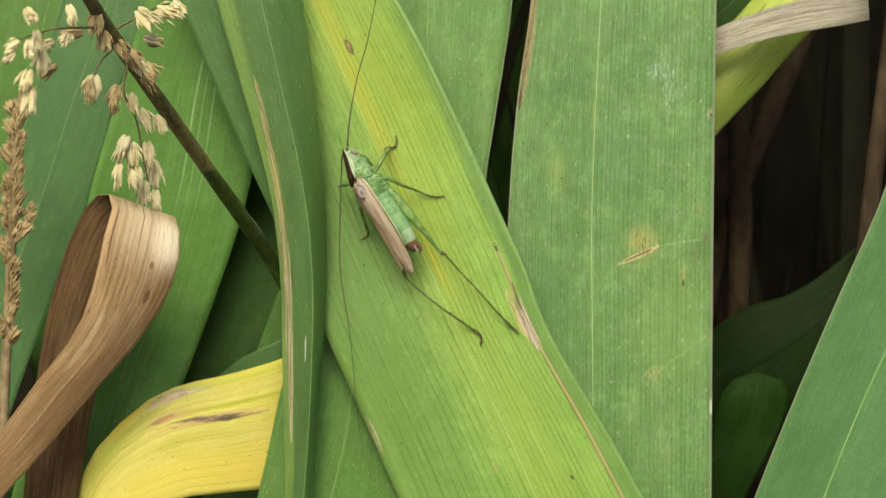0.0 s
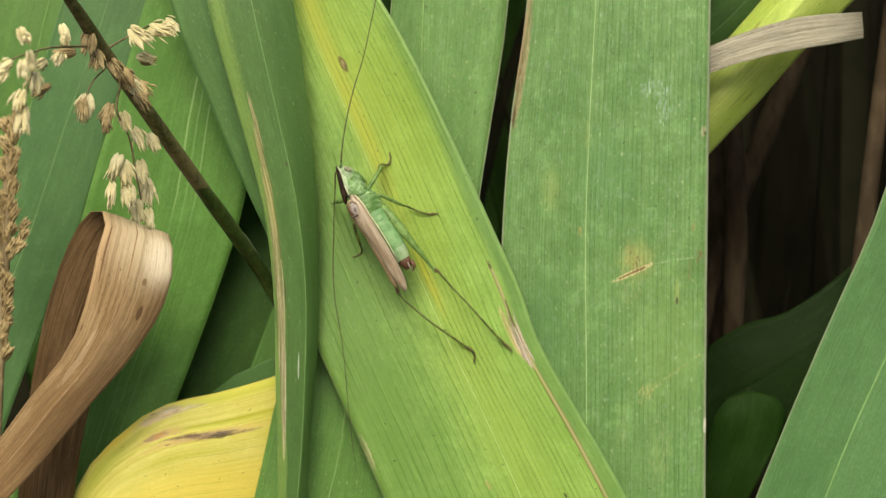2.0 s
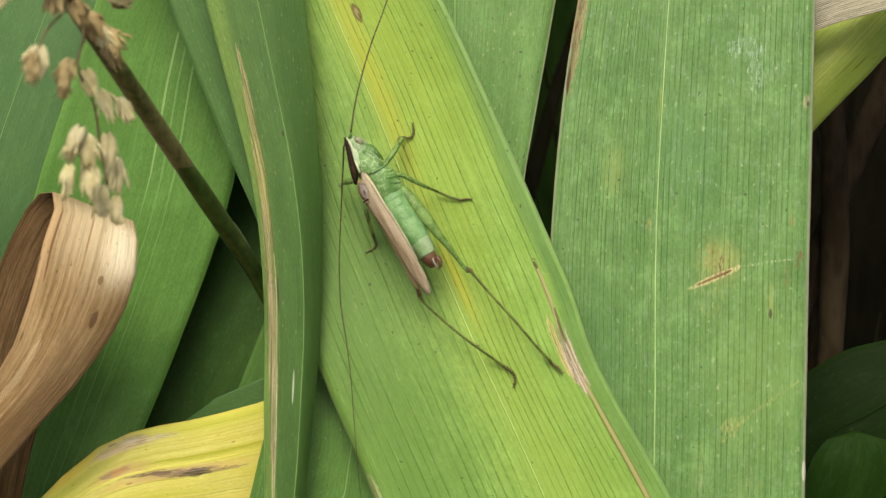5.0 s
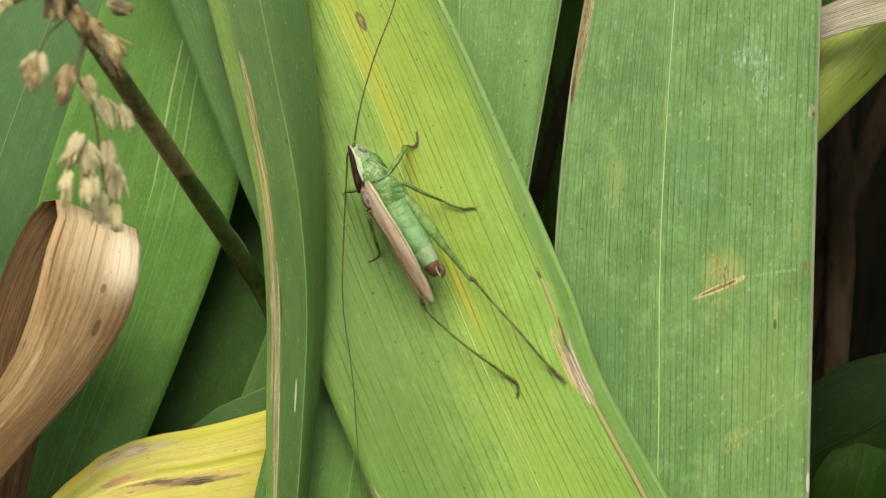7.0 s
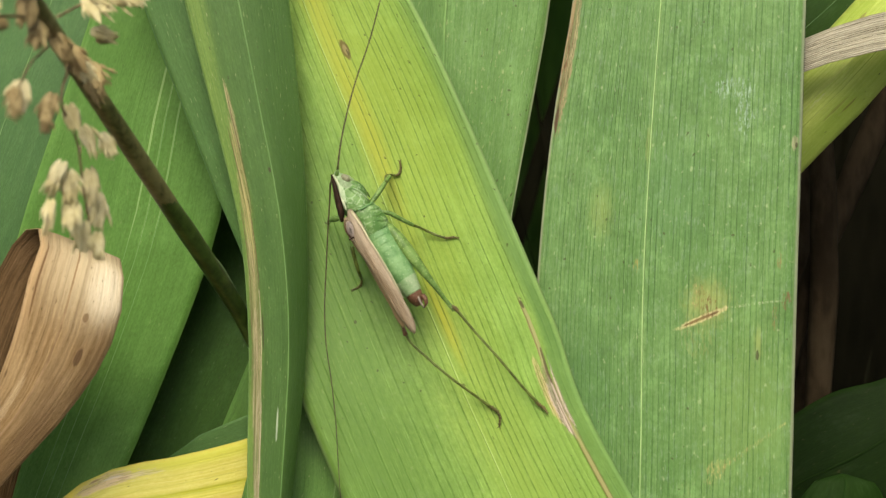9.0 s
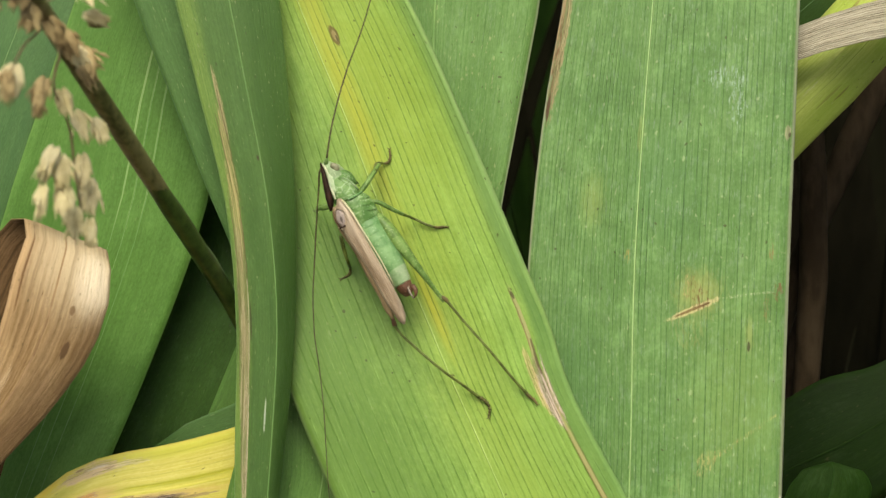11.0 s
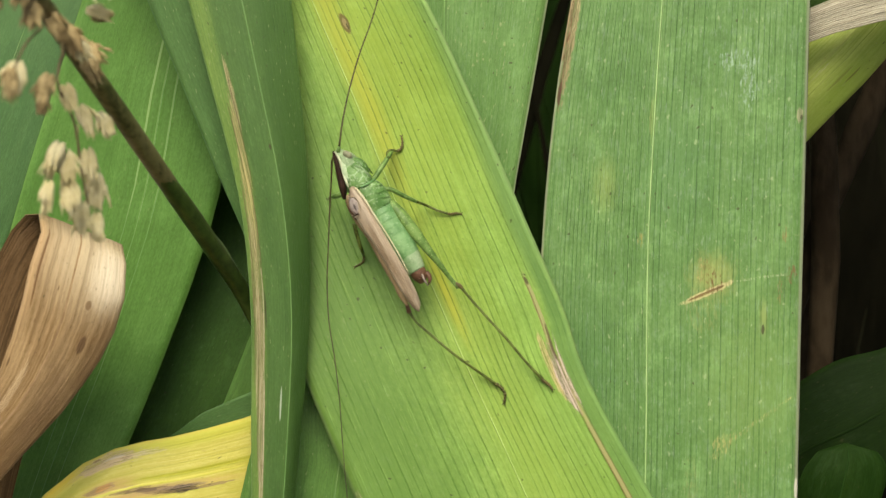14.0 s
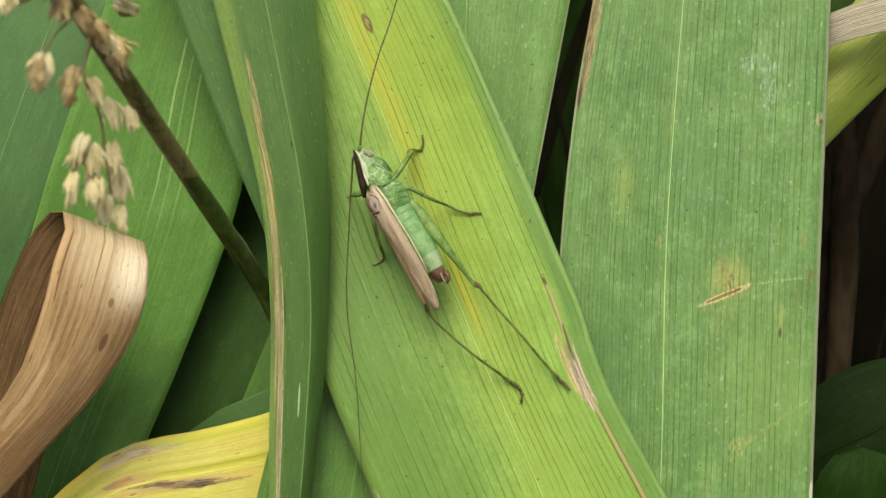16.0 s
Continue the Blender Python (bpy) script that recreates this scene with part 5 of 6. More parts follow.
def toes(parent, rows, material):
    """A foot of beaded joints with two claws."""
    pts = spline(np.array(off(rows, ORIGIN), float), 9)[0]
    bm = bmesh.new()
    for k in range(8):
        a, b = pts[k], pts[k + 1]
        m = (a + b) / 2
        tube(bm, [(*a[:3], a[3] * 0.7), (*m[:3], m[3] * (1.25 if k % 2 else 1.0)), (*b[:3], b[3] * 0.75)], 8)
    end, way = pts[-1], pts[-1][:3] - pts[-3][:3]
    way = way / np.linalg.norm(way)
    for s in (-1, 1):
        n = np.array((-way[1], way[0], 0)) * s
        tip = end[:3] + way * 0.35 + n * 0.25
        tube(bm, [(*end[:3], 0.08), (*(end[:3] + way * 0.25 + n * 0.12), 0.06), (*tip, 0.015)], 5)
    return part("foot", bm, material, parent)


# head
head = limb_part("head", [(-15.33, 15.61, 2.5, 0.12, 0.12), (-15.15, 15.28, 2.5, 0.45, 0.45), (-14.81, 14.79, 2.4, 0.85, 0.9), (-14.18, 14.14, 2.2, 1.2, 1.25), (-13.67, 13.44, 2, 1.3, 1.3), (-13.32, 12.89, 1.9, 1.1, 1.1)], head_skin, cricket, 18, 26)
bm = bmesh.new()
bmesh.ops.create_uvsphere(bm, u_segments=16, v_segments=10, radius=0.001)
eye = off([(-14.0, 14.8, 3.25)], ORIGIN)[0]
bmesh.ops.transform(bm, matrix=Matrix.Translation(Vector(eye) * 0.001) @ pose(0, 0, 0, 0, 0, -30) @ Matrix.Diagonal((0.66, 0.42, 0.26, 1)), verts=bm.verts)
part("eye", bm, eye_mat, head, "glossy brownish oval eye")
limb_part("face", [(-13.74, 14.29, 2.6, 0.35, 0.6), (-12.77, 13.93, 2.2, 0.6, 0.9), (-12, 13.34, 1.6, 0.5, 0.9), (-11.53, 12.87, 1.2, 0.2, 0.4)], skin, head, 12, 12)
limb_part("palp", [(-12.18, 13.52, 1.4, 0.13), (-11.41, 13.21, 0.8, 0.11), (-11.08, 12.68, 0.4, 0.07)], limb_green, head, 7, 8)
limb_part("antenna_base", [(-15.12, 15.08, 2.9, 0.24), (-15.1, 15.46, 3, 0.26), (-15.05, 15.8, 3, 0.16)], limb_green, head, 9, 6)
FEELER = [(-15.05, 15.74, 3, 0.13), (-14.64, 18.82, 3.4, 0.11), (-13.85, 22.58, 3.6, 0.1), (-12.6, 27.03, 3.8, 0.09), (-11.13, 31.14, 4, 0.085), (-9.64, 36.62, 4.2, 0.08), (-7.61, 44.83, 4.4, 0.06), (-5.49, 54.42, 4.6, 0.035)]
feeler_up = part("antenna", tube(bmesh.new(), off(FEELER, FEELER[0]), 7, 50), feeler_mat, head, "long thread-like dark antenna")
feeler_up.location = Vector(off([FEELER[0][:3]], ORIGIN)[0]) * 0.001
feeler_down = limb_part("antenna", [(-15.72, 14.69, 2.2, 0.15), (-15.99, 14.02, 1.6, 0.14), (-16.03, 12.93, 1, 0.12), (-16.21, 9.87, 0, 0.1), (-16.4, 4.22, -1.2, 0.09), (-16.52, -1.48, -2.2, 0.08), (-16.22, -5.73, -2.6, 0.075), (-15.46, -10.04, -2.6, 0.07), (-14.77, -14.9, -2.6, 0.065), (-14.26, -20.46, -2.6, 0.06), (-13.68, -26.02, -2.6, 0.05), (-12.89, -32.28, -2.8, 0.03)], feeler_mat, head, 7, 60, "long thread-like dark antenna")

# pronotum, its brown saddle stripe and pale borders
pronotum = limb_part("pronotum", [(-14.58, 14.36, 2.2, 1.0, 1.05), (-13.98, 13.42, 2.1, 1.35, 1.3), (-13.3, 12.32, 2, 1.62, 1.5), (-12.6, 11.39, 1.9, 1.75, 1.6), (-12.3, 10.9, 1.9, 1.65, 1.5)], skin, cricket, 20, 22)
limb_part("saddle_stripe", [(-15.79, 15.25, 2.6, 0.12, 0.2), (-15.5, 14.53, 2.5, 0.3, 0.5), (-15.12, 13.14, 2.5, 0.4, 0.8), (-14.78, 11.89, 2.4, 0.47, 0.9), (-14.49, 10.63, 2.4, 0.45, 0.9), (-14.33, 9.47, 2.2, 0.2, 0.4)], brown, pronotum, 14, 26, "dark brown stripe along the back")
limb_part("pale_border", [(-15.56, 15.16, 3.1, 0.1), (-14.96, 14.21, 3.15, 0.15), (-14.66, 13.37, 3.2, 0.12), (-14.5, 12.53, 3.2, 0.11), (-14.02, 11.42, 3.4, 0.15), (-13.79, 10.82, 3.3, 0.1)], cream, pronotum, 9, 22, "cream border of the back stripe")
limb_part("lobe_rim", [(-13.03, 13.55, 3.4, 0.1), (-12.35, 13.26, 3.2, 0.11), (-11.68, 12.68, 2.9, 0.12), (-11.18, 12.23, 2.5, 0.08)], skin_fade, pronotum, 8, 14)
limb_part("lobe_rim", [(-12.32, 10.84, 3.6, 0.1), (-11.78, 11.15, 3.4, 0.14), (-11.13, 11.54, 2.8, 0.14), (-10.69, 11.98, 2.2, 0.1)], skin_pale, pronotum, 8, 14)
limb_part("pale_cheek", [(-15.05, 14.85, 3, 0.2, 0.2), (-14.63, 14.29, 3.0, 0.42, 0.25), (-14.33, 13.5, 3.1, 0.52, 0.25), (-14.1, 12.4, 3.2, 0.45, 0.22), (-13.8, 11.6, 3.2, 0.2, 0.2)], cream_skin, pronotum, 10, 12, "whitish patch beside the brown stripe")
limb_part("side_lobe", [(-13.42, 13.71, 3, 0.5, 0.5), (-12.83, 12.88, 2.85, 0.8, 0.5), (-12.18, 12.21, 2.65, 0.85, 0.55), (-11.53, 11.9, 2.3, 0.5, 0.5)], skin, pronotum, 12, 14)

# thorax and abdomen
thorax = limb_part("thorax", [(-12.51, 11.44, 1.6, 1.5, 1.5), (-11.72, 10.33, 1.5, 2.1, 1.9), (-10.85, 9.23, 1.4, 2.2, 1.9), (-9.97, 8.13, 1.4, 1.9, 1.7)], skin, cricket, 18, 16)
for rows in ([(-11.66, 10.9, 2.9, 0.12, 0.2), (-10.74, 11.04, 2.85, 0.26, 0.22), (-9.88, 11.33, 2.2, 0.14, 0.2)], [(-11.22, 10.26, 3, 0.12, 0.2), (-10.24, 10.3, 2.9, 0.28, 0.25), (-9.48, 10.64, 2.1, 0.14, 0.2)],
             [(-10.58, 9.52, 3, 0.12, 0.2), (-9.68, 9.76, 2.75, 0.3, 0.25), (-8.9, 9.96, 2, 0.14, 0.2)], [(-10.2, 8.81, 2.9, 0.12, 0.2), (-9.38, 8.93, 2.55, 0.3, 0.25), (-8.6, 9.19, 1.8, 0.14, 0.2)]):
    limb_part("side_plate", rows, skin, thorax, 10, 10)
line = spline([(-10.11, 8.21, 1.5, 1.85, 1.6), (-9.22, 6.81, 1.7, 1.9, 1.75), (-8.18, 5.2, 1.8, 1.9, 1.8), (-7.15, 3.68, 1.9, 1.75, 1.7), (-6.12, 2.16, 1.9, 1.4, 1.4), (-5.45, 1.11, 1.9, 1.15, 1.15)], 10)[0]
for k in range(9):
    a, b = line[k], line[k + 1]
    m = (a + b) / 2
    step = b - a
    ring = [(*(a - step * 0.3)[:3], a[3] * 0.86, a[4] * 0.86), (*a[:3], a[3] * 0.99, a[4] * 0.99), (*(a + step * 0.25)[:3], *((a + step * 0.25)[3:])), (*m[:3], m[3] * 1.004, m[4] * 1.004),
            (*(a + step * 0.95)[:3], b[3] * 1.006, b[4] * 1.006), (*(b + step * 0.12)[:3], b[3] * 0.985, b[4] * 0.985), (*(b + step * 0.3)[:3], b[3] * 0.86, b[4] * 0.86)]
    limb_part("abdomen_segment", ring, skin_pale if k < 7 else skin_fade, cricket, 20, 18)
tail = limb_part("tail", [(-5.63, 1.39, 1.9, 1.0, 1.0), (-5.15, 0.61, 1.9, 1.0, 1.0), (-4.8, -0.11, 1.9, 0.75, 0.8), (-4.61, -0.61, 1.9, 0.35, 0.4)], rust, cricket, 14, 12, "rust-brown tail end")
limb_part("cercus", [(-4.2, 0.75, 2.2, 0.3), (-3.81, 0.25, 2.3, 0.32), (-3.71, -0.36, 2.3, 0.2), (-3.93, -0.82, 2.2, 0.06)], rust, tail, 9, 10)
limb_part("cercus", [(-4.68, 0.5, 2.85, 0.1), (-4.43, -0.11, 3, 0.14), (-4.08, -0.66, 3.05, 0.09), (-3.91, -0.93, 3, 0.04)], dusk, tail, 8, 10, "pale pointed claspers")

# wings
PIVOT = (-13.58, 10.32, 3.4)


def wing(name, rows, material, label):
    """A fore wing whose own origin is its hinge behind the pronotum."""
    ob = part(name, tube(bmesh.new(), off(rows, PIVOT), 16, 40), material, cricket, label)
    ob.location = Vector(off([PIVOT], ORIGIN)[0]) * 0.001
    return ob


def wing_piece(name, rows, material, parent, label="", sides=8, steps=18):
    return part(name, tube(bmesh.new(), off(rows, PIVOT), sides, steps), material, parent, label)


under_wing = wing("fore_wing", [(-14.02, 9.34, 2.6, 0.3, 0.3), (-12.79, 7.57, 2.7, 0.7, 0.5), (-10.8, 5.1, 2.8, 0.85, 0.5), (-9.09, 2.06, 2.8, 0.82, 0.5), (-7.51, -0.69, 2.7, 0.75, 0.45), (-6.84, -2.5, 2.6, 0.5, 0.35), (-6.49, -3.41, 2.5, 0.15, 0.15)], wing_under, "brown fore wing folded beneath the other")
WING_ROWS = [(-13.41, 10.84, 3.2, 0.3, 0.3), (-12.8, 9.5, 3.5, 0.9, 0.5), (-11.52, 7.14, 3.7, 1.05, 0.55), (-9.83, 4.62, 3.7, 0.92, 0.55), (-8.22, 2.01, 3.6, 0.88, 0.5), (-6.81, -0.46, 3.5, 0.86, 0.45), (-5.73, -2.41, 3.3, 0.72, 0.4), (-5.2, -3.57, 3.2, 0.45, 0.3), (-5.02, -4.07, 3.1, 0.1, 0.1)]
upper_wing = wing("fore_wing", WING_ROWS, wing_mat, "tan fore wing with fine veins")
wing_piece("wing_vein", [(-12.82, 10.82, 3.8, 0.1), (-12.23, 10.18, 3.95, 0.16), (-11.56, 9.36, 4, 0.14), (-10.49, 7.74, 4, 0.1), (-8.92, 5.39, 3.9, 0.08), (-7.46, 3.01, 3.8, 0.07), (-6.11, 0.4, 3.6, 0.05)], wing_edge, upper_wing, "cream vein along the wing")
wing_piece("wing_drum", [(-13.28, 9.52, 3.9, 0.3, 0.25), (-12.97, 8.85, 4, 0.6, 0.22), (-12.62, 8.13, 4, 0.55, 0.22), (-12.38, 7.58, 3.95, 0.2, 0.2)], mirror_mat, upper_wing, "greyish oval sounding drum", 14)
wing_piece("wing_vein", [(-13.72, 9.23, 3.8, 0.06), (-13.38, 9.78, 4.1, 0.08), (-12.59, 9.58, 4.2, 0.08), (-12.11, 8.5, 4.2, 0.08), (-11.98, 7.59, 4.1, 0.08), (-12.59, 7.24, 4.1, 0.08), (-13.21, 7.5, 4, 0.06)], wing_mat, upper_wing)
wing_piece("wing_vein", [(-12.93, 8.9, 4.2, 0.06, 0.05), (-12.75, 8.48, 4.22, 0.17, 0.06), (-12.58, 8.07, 4.2, 0.06, 0.05)], drum_spot, upper_wing, "dark slit in the drum")
wing_piece("wing_vein", [(-12.97, 7.36, 4.25, 0.09), (-12.58, 7.56, 4.4, 0.1), (-12.19, 7.79, 4.4, 0.08)], brown, upper_wing)
def wing_line(across, start, end, thick, material):
    """A vein that runs along the upper wing's face, across -1 to 1."""
    rows = spline([(*r[:3], r[3], r[4]) for r in WING_ROWS], 60)[0]
    rows = rows[int(start * 59):int(end * 59) + 1:3]
    lead = np.gradient(rows[:, :3], axis=0)
    side = np.cross(lead, (0, 0, 1.0))
    side /= np.linalg.norm(side, axis=1, keepdims=True)
    up = math.sqrt(1 - across * across)
    line = [(*(r[:3] + n * across * r[3] + np.array((0, 0, 1)) * (up * r[4] + 0.01)), thick) for r, n in zip(rows, side)]
    wing_piece("wing_vein", line, material, upper_wing, "", 5, None)


for place, start, end in ((-0.82, 0.12, 0.8), (-0.6, 0.25, 0.86), (-0.38, 0.3, 0.9), (-0.12, 0.32, 0.93), (0.14, 0.3, 0.95), (0.4, 0.2, 0.95), (0.62, 0.1, 0.92)):
    wing_line(place, start, end, 0.03, wing_vein_mat)

limb_part("wing_fold", [(-13.85, 9.89, 2.9, 0.3, 0.3), (-13.48, 8.94, 3.1, 0.5, 0.4), (-12.94, 7.94, 3.1, 0.45, 0.4), (-12.41, 6.9, 3, 0.2, 0.2)], wing_under, cricket, 10, 14, "brown folded base of the wings")
limb_part("wing_fold", [(-13.55, 9.99, 3.3, 0.14), (-13.18, 9.15, 3.5, 0.2), (-12.54, 8.33, 3.45, 0.18), (-11.91, 7.24, 3.2, 0.1)], brown, cricket, 8, 12)
limb_part("wing_fold", [(-14, 9.27, 2.9, 0.12), (-13.68, 8.37, 3.1, 0.2), (-13.04, 7.43, 3.15, 0.16), (-12.75, 6.94, 3, 0.1)], rust, cricket, 8, 12)

# legs
leg = limb_part("leg", [(-11.01, 11.85, 1.4, 0.3), (-10.58, 12.44, 1.2, 0.33), (-9.74, 13.83, 0.6, 0.33), (-9.03, 15.15, -0.4, 0.26), (-8.88, 15.68, -3.62, 0.2)], limb_green, cricket, 10, 20, "slim green foreleg")
limb_part("shin", [(-8.87, 15.63, -3.42, 0.2), (-9.15, 14.71, 0.4, 0.16), (-8.55, 15.94, -3.88, 0.16), (-8.21, 15.89, -3.88, 0.14)], limb, leg, 8, 16)
toes(leg, [(-8.27, 15.89, -3.93, 0.18), (-7.86, 16.01, -3.78, 0.19), (-7.59, 16.7, -3.66, 0.17), (-7.7, 17.56, -3.63, 0.13)], foot_brown)
leg = limb_part("leg", [(-9.69, 10.88, 1.2, 0.25), (-8.78, 10.79, 1.3, 0.28), (-7.37, 10.17, 0.9, 0.27), (-6.01, 9.57, 0.2, 0.24), (-5.62, 9.42, 0, 0.22)], limb_green, cricket, 10, 20, "slim green middle leg")
limb_part("shin", [(-5.67, 9.44, 0, 0.2), (-4.29, 9.02, -2.22, 0.16), (-2.84, 8.4, -2.15, 0.16), (-1.75, 8.07, -1.87, 0.15)], limb, leg, 8, 16, spines=5, reach=0.25)
toes(leg, [(-1.86, 8.1, -1.92, 0.18), (-1.26, 8.03, -1.86, 0.18), (-0.69, 8.15, -1.73, 0.16), (-0.2, 8.09, -1.42, 0.12)], foot_brown)
leg = limb_part("leg", [(-9.0, 9.5, 1.6, 0.35, 0.4), (-8.0, 8.25, 2.1, 0.76, 0.62), (-6.75, 6.75, 2.4, 0.84, 0.66), (-5.3, 5.05, 2.4, 0.7, 0.56), (-3.8, 3.2, 2.2, 0.48, 0.45), (-2.2, 1.25, 1.9, 0.31, 0.32), (-0.85, -0.4, 1.6, 0.25, 0.26), (-0.22, -1.05, 1.5, 0.3, 0.3)], limb_green, cricket, 12, 34, "long green hind leg with a stout thigh")
limb_part("knee", [(-0.63, -0.55, 1.6, 0.22), (-0.17, -0.82, 1.6, 0.31), (0.23, -1.09, 1.5, 0.24)], foot_brown, leg, 9, 8)
limb_part("shin", [(-0.05, -0.84, 1.5, 0.2), (1.87, -3.06, 1.3, 0.17), (5.4, -6.8, 1.4, 0.17), (8.95, -10.77, 0.89, 0.18), (10.16, -11.98, 0.64, 0.2)], limb, leg, 8, 30, "", 16, 0.3)
toes(leg, [(9.88, -11.72, 0.54, 0.22), (10.45, -12.32, 0.44, 0.24), (11.07, -12.71, 0.69, 0.2), (11.43, -13.18, 0.64, 0.13)], foot_brown)
leg = limb_part("leg", [(-11.58, 7.72, 0, 0.5, 0.5), (-10.03, 3.78, 0.6, 0.6, 0.5), (-7.92, -0.41, 0.9, 0.4, 0.4), (-6.54, -3.19, 0.9, 0.24), (-6.18, -4.25, 0.8, 0.3)], rust, cricket, 10, 24, "long hind leg partly hidden by the wings")
limb_part("shin", [(-6.24, -4.09, 0.8, 0.22), (-5.82, -4.75, 0.8, 0.17), (-3.54, -6.86, 0.6, 0.17), (-0.02, -9.66, 0.4, 0.17), (3.01, -11.76, -1.05, 0.18), (4.43, -12.78, -1.42, 0.2)], limb, leg, 8, 30, "", 16, 0.3)
toes(leg, [(4.15, -12.65, -1.47, 0.22), (4.85, -12.97, -1.39, 0.24), (5.7, -13.84, -1.18, 0.2), (5.67, -15.1, -1.44, 0.14)], limb_dark)
leg = limb_part("leg", [(-13.22, 6.56, -0.4, 0.25), (-12.8, 4.88, -0.9, 0.25), (-12.4, 3.63, -1.4, 0.22), (-12.19, 2.76, -4.44, 0.18)], limb, cricket, 9, 14, "dark green middle leg half hidden by the body")
toes(leg, [(-12.2, 2.83, -4.64, 0.17), (-12.25, 1.99, -4.84, 0.18), (-12.76, 1.6, -4.89, 0.16), (-13.22, 1.36, -5, 0.1)], limb_dark)
leg = limb_part("leg", [(-14.68, 10.16, 0.6, 0.3), (-15.36, 9.97, -0.4, 0.36), (-16.06, 9.89, -1.4, 0.26), (-16.63, 9.64, -5.65, 0.14)], limb_green, cricket, 9, 12, "short green foreleg beside the head")


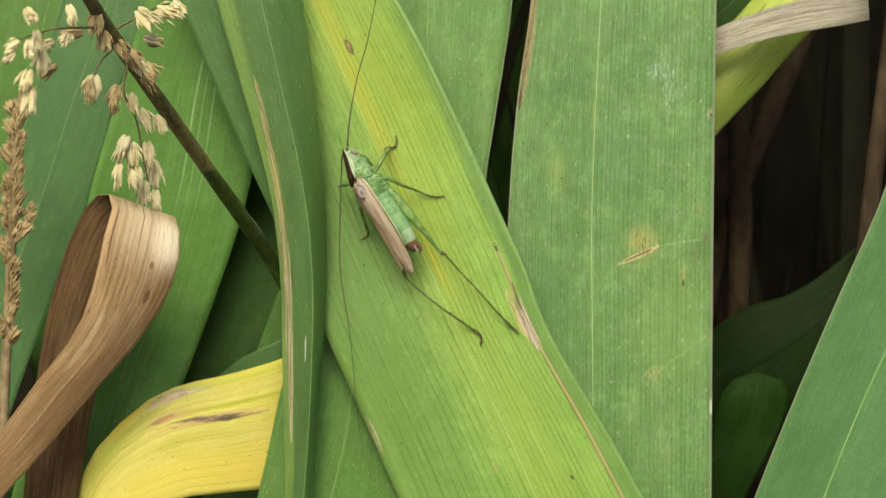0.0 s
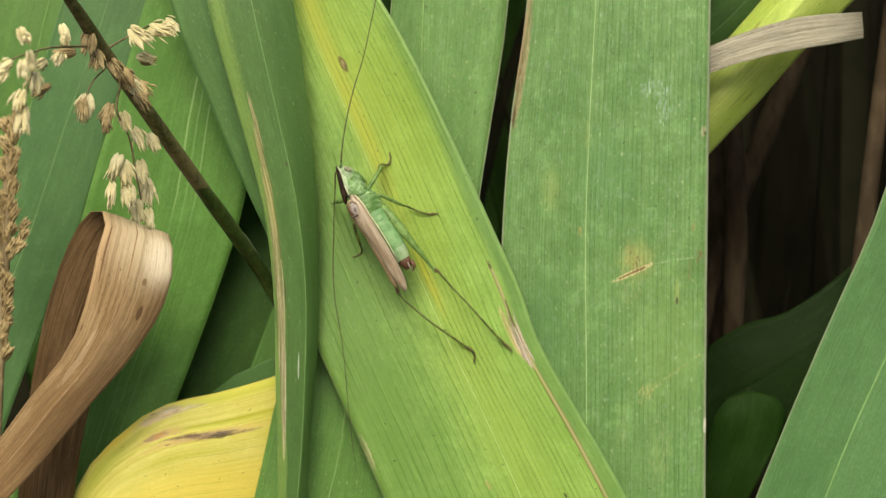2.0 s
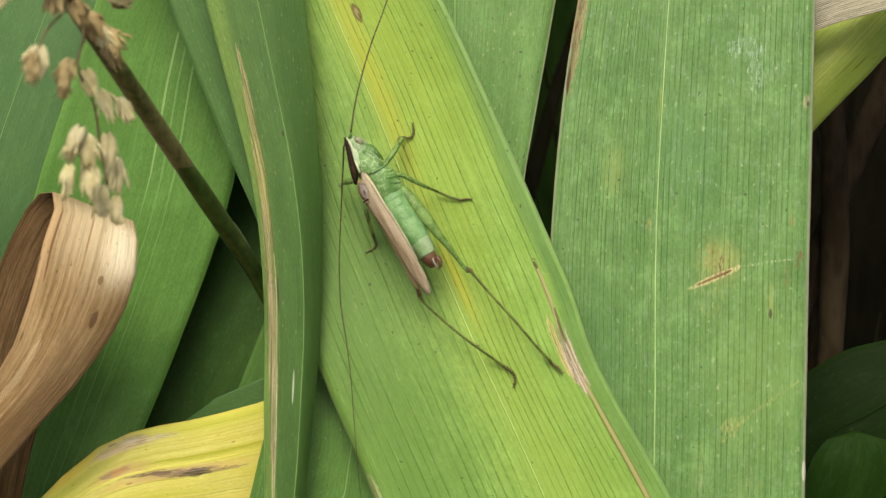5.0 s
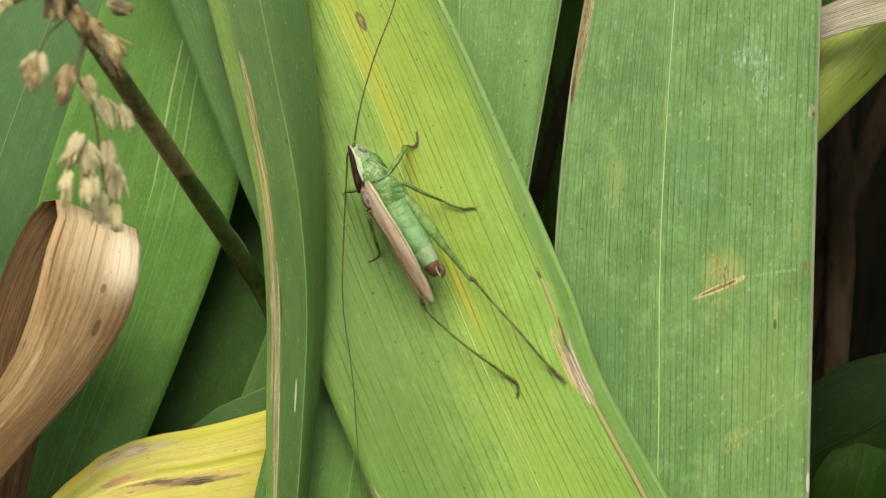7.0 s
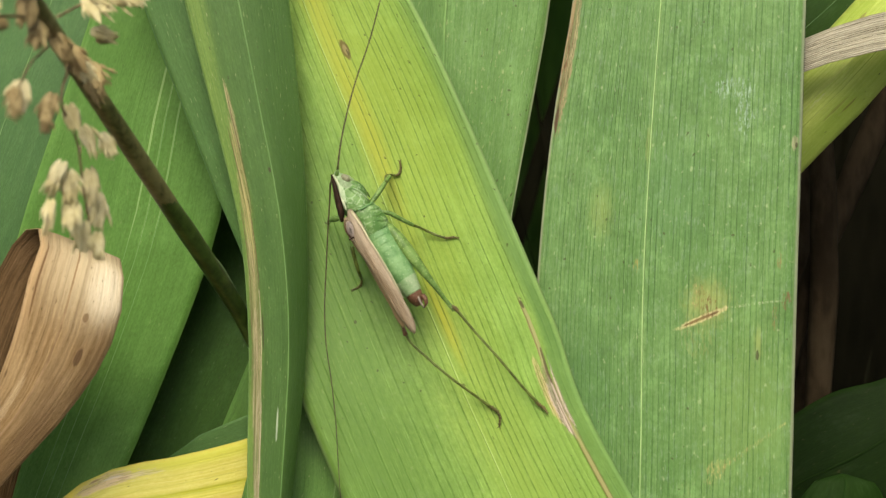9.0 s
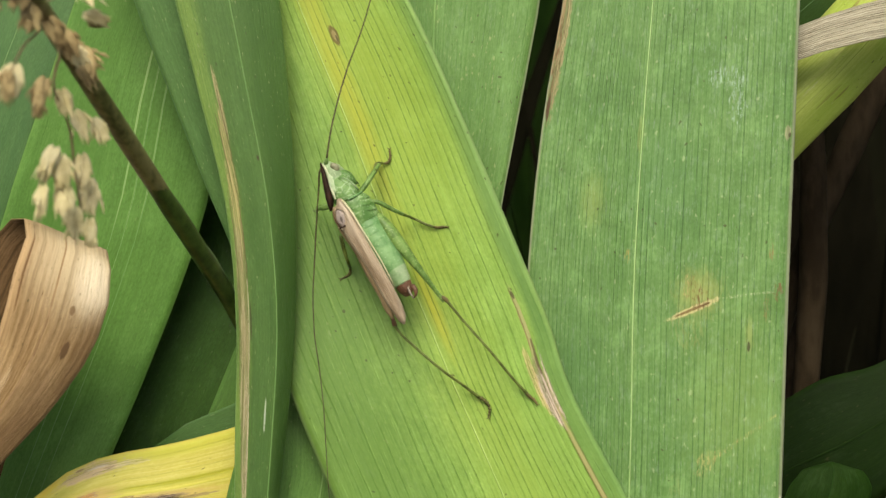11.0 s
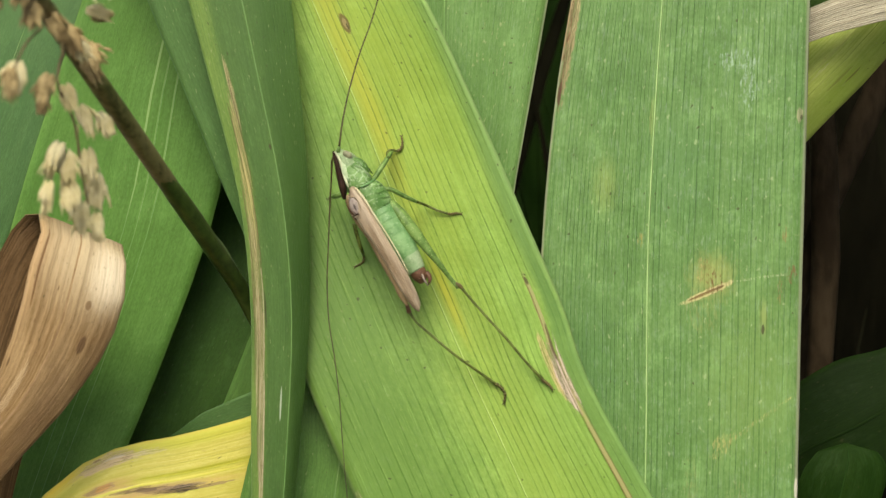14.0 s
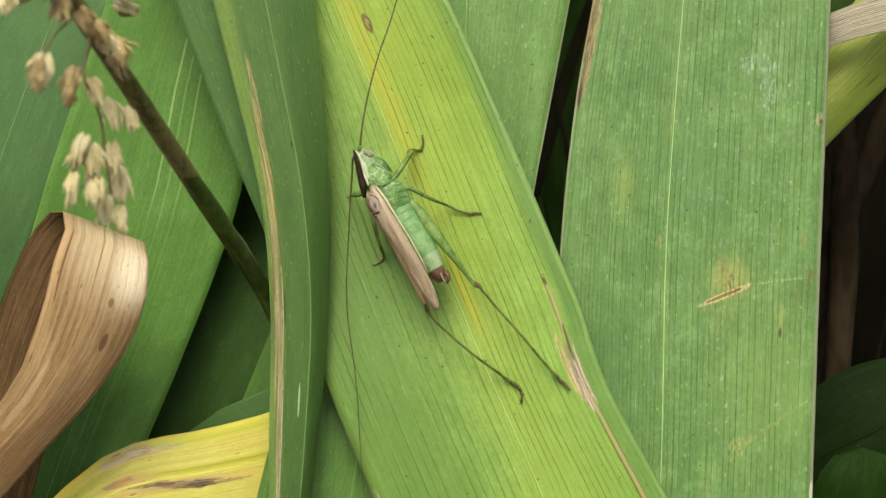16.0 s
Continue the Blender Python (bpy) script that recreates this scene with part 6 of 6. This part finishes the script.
# ---- what moves: the wings shuffle, the dead leaf and the seed head sway in the air ----
def motions():
    sway = [(0, 0, 0), (0.5, 0.1, 0.1), (1, 0.2, -0.1), (1.5, 0, 0), (2, 0, 0), (2.5, 0.1, -0.15), (3, -0.15, -0.2), (3.5, -0.1, -0.35), (4, 0.1, -0.4), (4.5, 0.2, -0.5), (7, 0.32, -0.57),
            (7.5, 0.38, -0.56), (8, 0.5, -0.69), (8.5, 0.6, -0.86), (9, 0.43, -0.75), (11.5, 0.5, -1.0), (12, 0.34, -0.7), (12.5, 0.2, -1.0), (13, -0.05, -0.75), (13.5, 0.75, -1.5), (14, 0.6, -1.4),
            (14.5, 0.7, -1.5), (15, 1.4, -2.9), (15.5, 0.65, -2.2), (16, 0.8, -1.75)]
    home = dry_leaf.matrix_basis.copy()
    walk(dry_leaf, [(t, Matrix.Translation(FRAME @ Vector((u, v, 0)) * 0.001) @ home) for t, u, v in sway])
    # Turns (degrees) and shifts (mm) of the seed head about the place where it passes the folded leaf.
    nod = [(0, -3.79, -3.12, 0.95, 0.01, 0.00, 0.00), (0.5, -4.04, -2.90, 0.85, 0.00, 0.00, 0.02), (1, -4.05, -2.46, 1.52, 0.01, 0.00, -0.00), (1.5, -3.47, -2.81, 0.89, -0.01, 0.01, 0.00),
           (2, -3.49, -2.72, 1.29, -0.00, 0.04, -0.01), (2.5, -3.58, -2.94, 1.15, 0.00, -0.00, 0.00), (3, -2.88, -2.62, 1.43, 0.01, 0.00, -0.01), (3.5, -1.82, -1.91, 1.02, 0.00, 0.01, 0.00),
           (4, -0.87, -1.17, 0.40, -0.00, -0.00, 0.00), (4.5, -0.21, -0.28, 0.24, 0.00, 0.00, 0.00), (7, -0.04, -0.06, 0.12, -0.00, -0.00, 0.00), (7.5, -0.25, -0.06, 0.08, 0.00, -0.00, 0.00),
           (8, 0.00, 0.00, 0.00, 0.00, 0.00, 0.00), (8.5, -0.15, -0.10, 0.11, -0.00, -0.00, -0.00), (9, -0.18, 0.04, 0.08, -0.00, 0.00, 0.00), (11.5, -1.51, -0.15, 0.45, 0.00, 0.00, -0.00),
           (12, -1.22, -0.49, 0.48, 0.00, 0.00, -0.00), (12.5, -0.97, -0.37, 0.48, 0.00, -0.00, 0.00), (13, -0.80, -0.73, 0.45, -0.00, -0.00, -0.00), (13.5, -0.55, -0.38, 0.38, -0.00, -0.01, -0.00),
           (14, -1.04, -0.53, 0.48, -0.00, -0.00, -0.00), (14.5, -0.99, -0.23, 0.30, 0.00, -0.00, -0.00), (15, -1.32, -0.51, 0.50, 0.00, -0.00, 0.00), (15.5, -1.08, -0.56, 0.50, -0.00, 0.00, -0.00),
           (16, -1.18, -0.26, 0.41, 0.00, -0.00, 0.00)]
    home2, bend = grass.matrix_basis.copy(), Vector((-25, -5, -5)) * 0.001
    rows = []
    for t, a, b, c, u, v, w in nod:
        turn = Vector((radians(a), radians(b), radians(c)))
        spin = Matrix.Rotation(turn.length, 4, turn.normalized() if turn.length else Vector((0, 0, 1)))
        swing = Matrix.Translation(Vector((u, v, w)) * 0.001 + bend) @ spin @ Matrix.Translation(-bend)
        sheet = Matrix.Translation(CENTRE) @ FRAME.to_4x4()
        rows.append((t, sheet @ swing @ sheet.inverted() @ home2))
    walk(grass, rows)

    # The singing wings: closed with the drum in view, raised while it is hidden, with a fine tremble.
    axis, still = Vector((0.48, -0.877, 0)), upper_wing.location.copy()
    raised = [(0, 2), (0.2, 9), (0.4, 1), (0.7, 4), (1, 1), (1.5, 3), (2, 2), (2.5, 4), (2.8, 3), (3, 12), (3.2, 8), (3.5, 30), (3.8, 33), (4, 29), (4.3, 33), (4.6, 30), (5.5, 33), (6.3, 29), (7, 32), (7.5, 29), (8, 33), (8.5, 30), (9.2, 32),
              (10.3, 24), (11.1, 14), (11.3, 11), (11.5, 3), (11.9, 1), (12.3, 6), (12.7, 2), (13, 6), (13.3, 12), (13.7, 9), (14, 13), (14.4, 10), (14.8, 13), (15.2, 10), (15.6, 13), (16, 11)]
    walk(upper_wing, [(t, Matrix.Translation(still) @ Matrix.Rotation(radians(a), 4, axis)) for t, a in raised])
    low = under_wing.location.copy()
    walk(under_wing, [(t, Matrix.Translation(low) @ Matrix.Rotation(radians(a * 0.35), 4, axis)) for t, a in raised])

    here = feeler_up.location.copy()
    waves = [(0, 3.4), (1, 3.0), (2, 2.4), (3.5, 1.2), (4.7, 0.2), (7, -0.6), (8, 0.6), (9, 1.9), (11.5, 0.4), (12.5, 0), (13.5, 0.5), (14.5, 0.9), (16, 2.0)]
    walk(feeler_up, [(t, Matrix.Translation(here) @ Matrix.Rotation(radians(a), 4, "Z")) for t, a in waves])


motions()
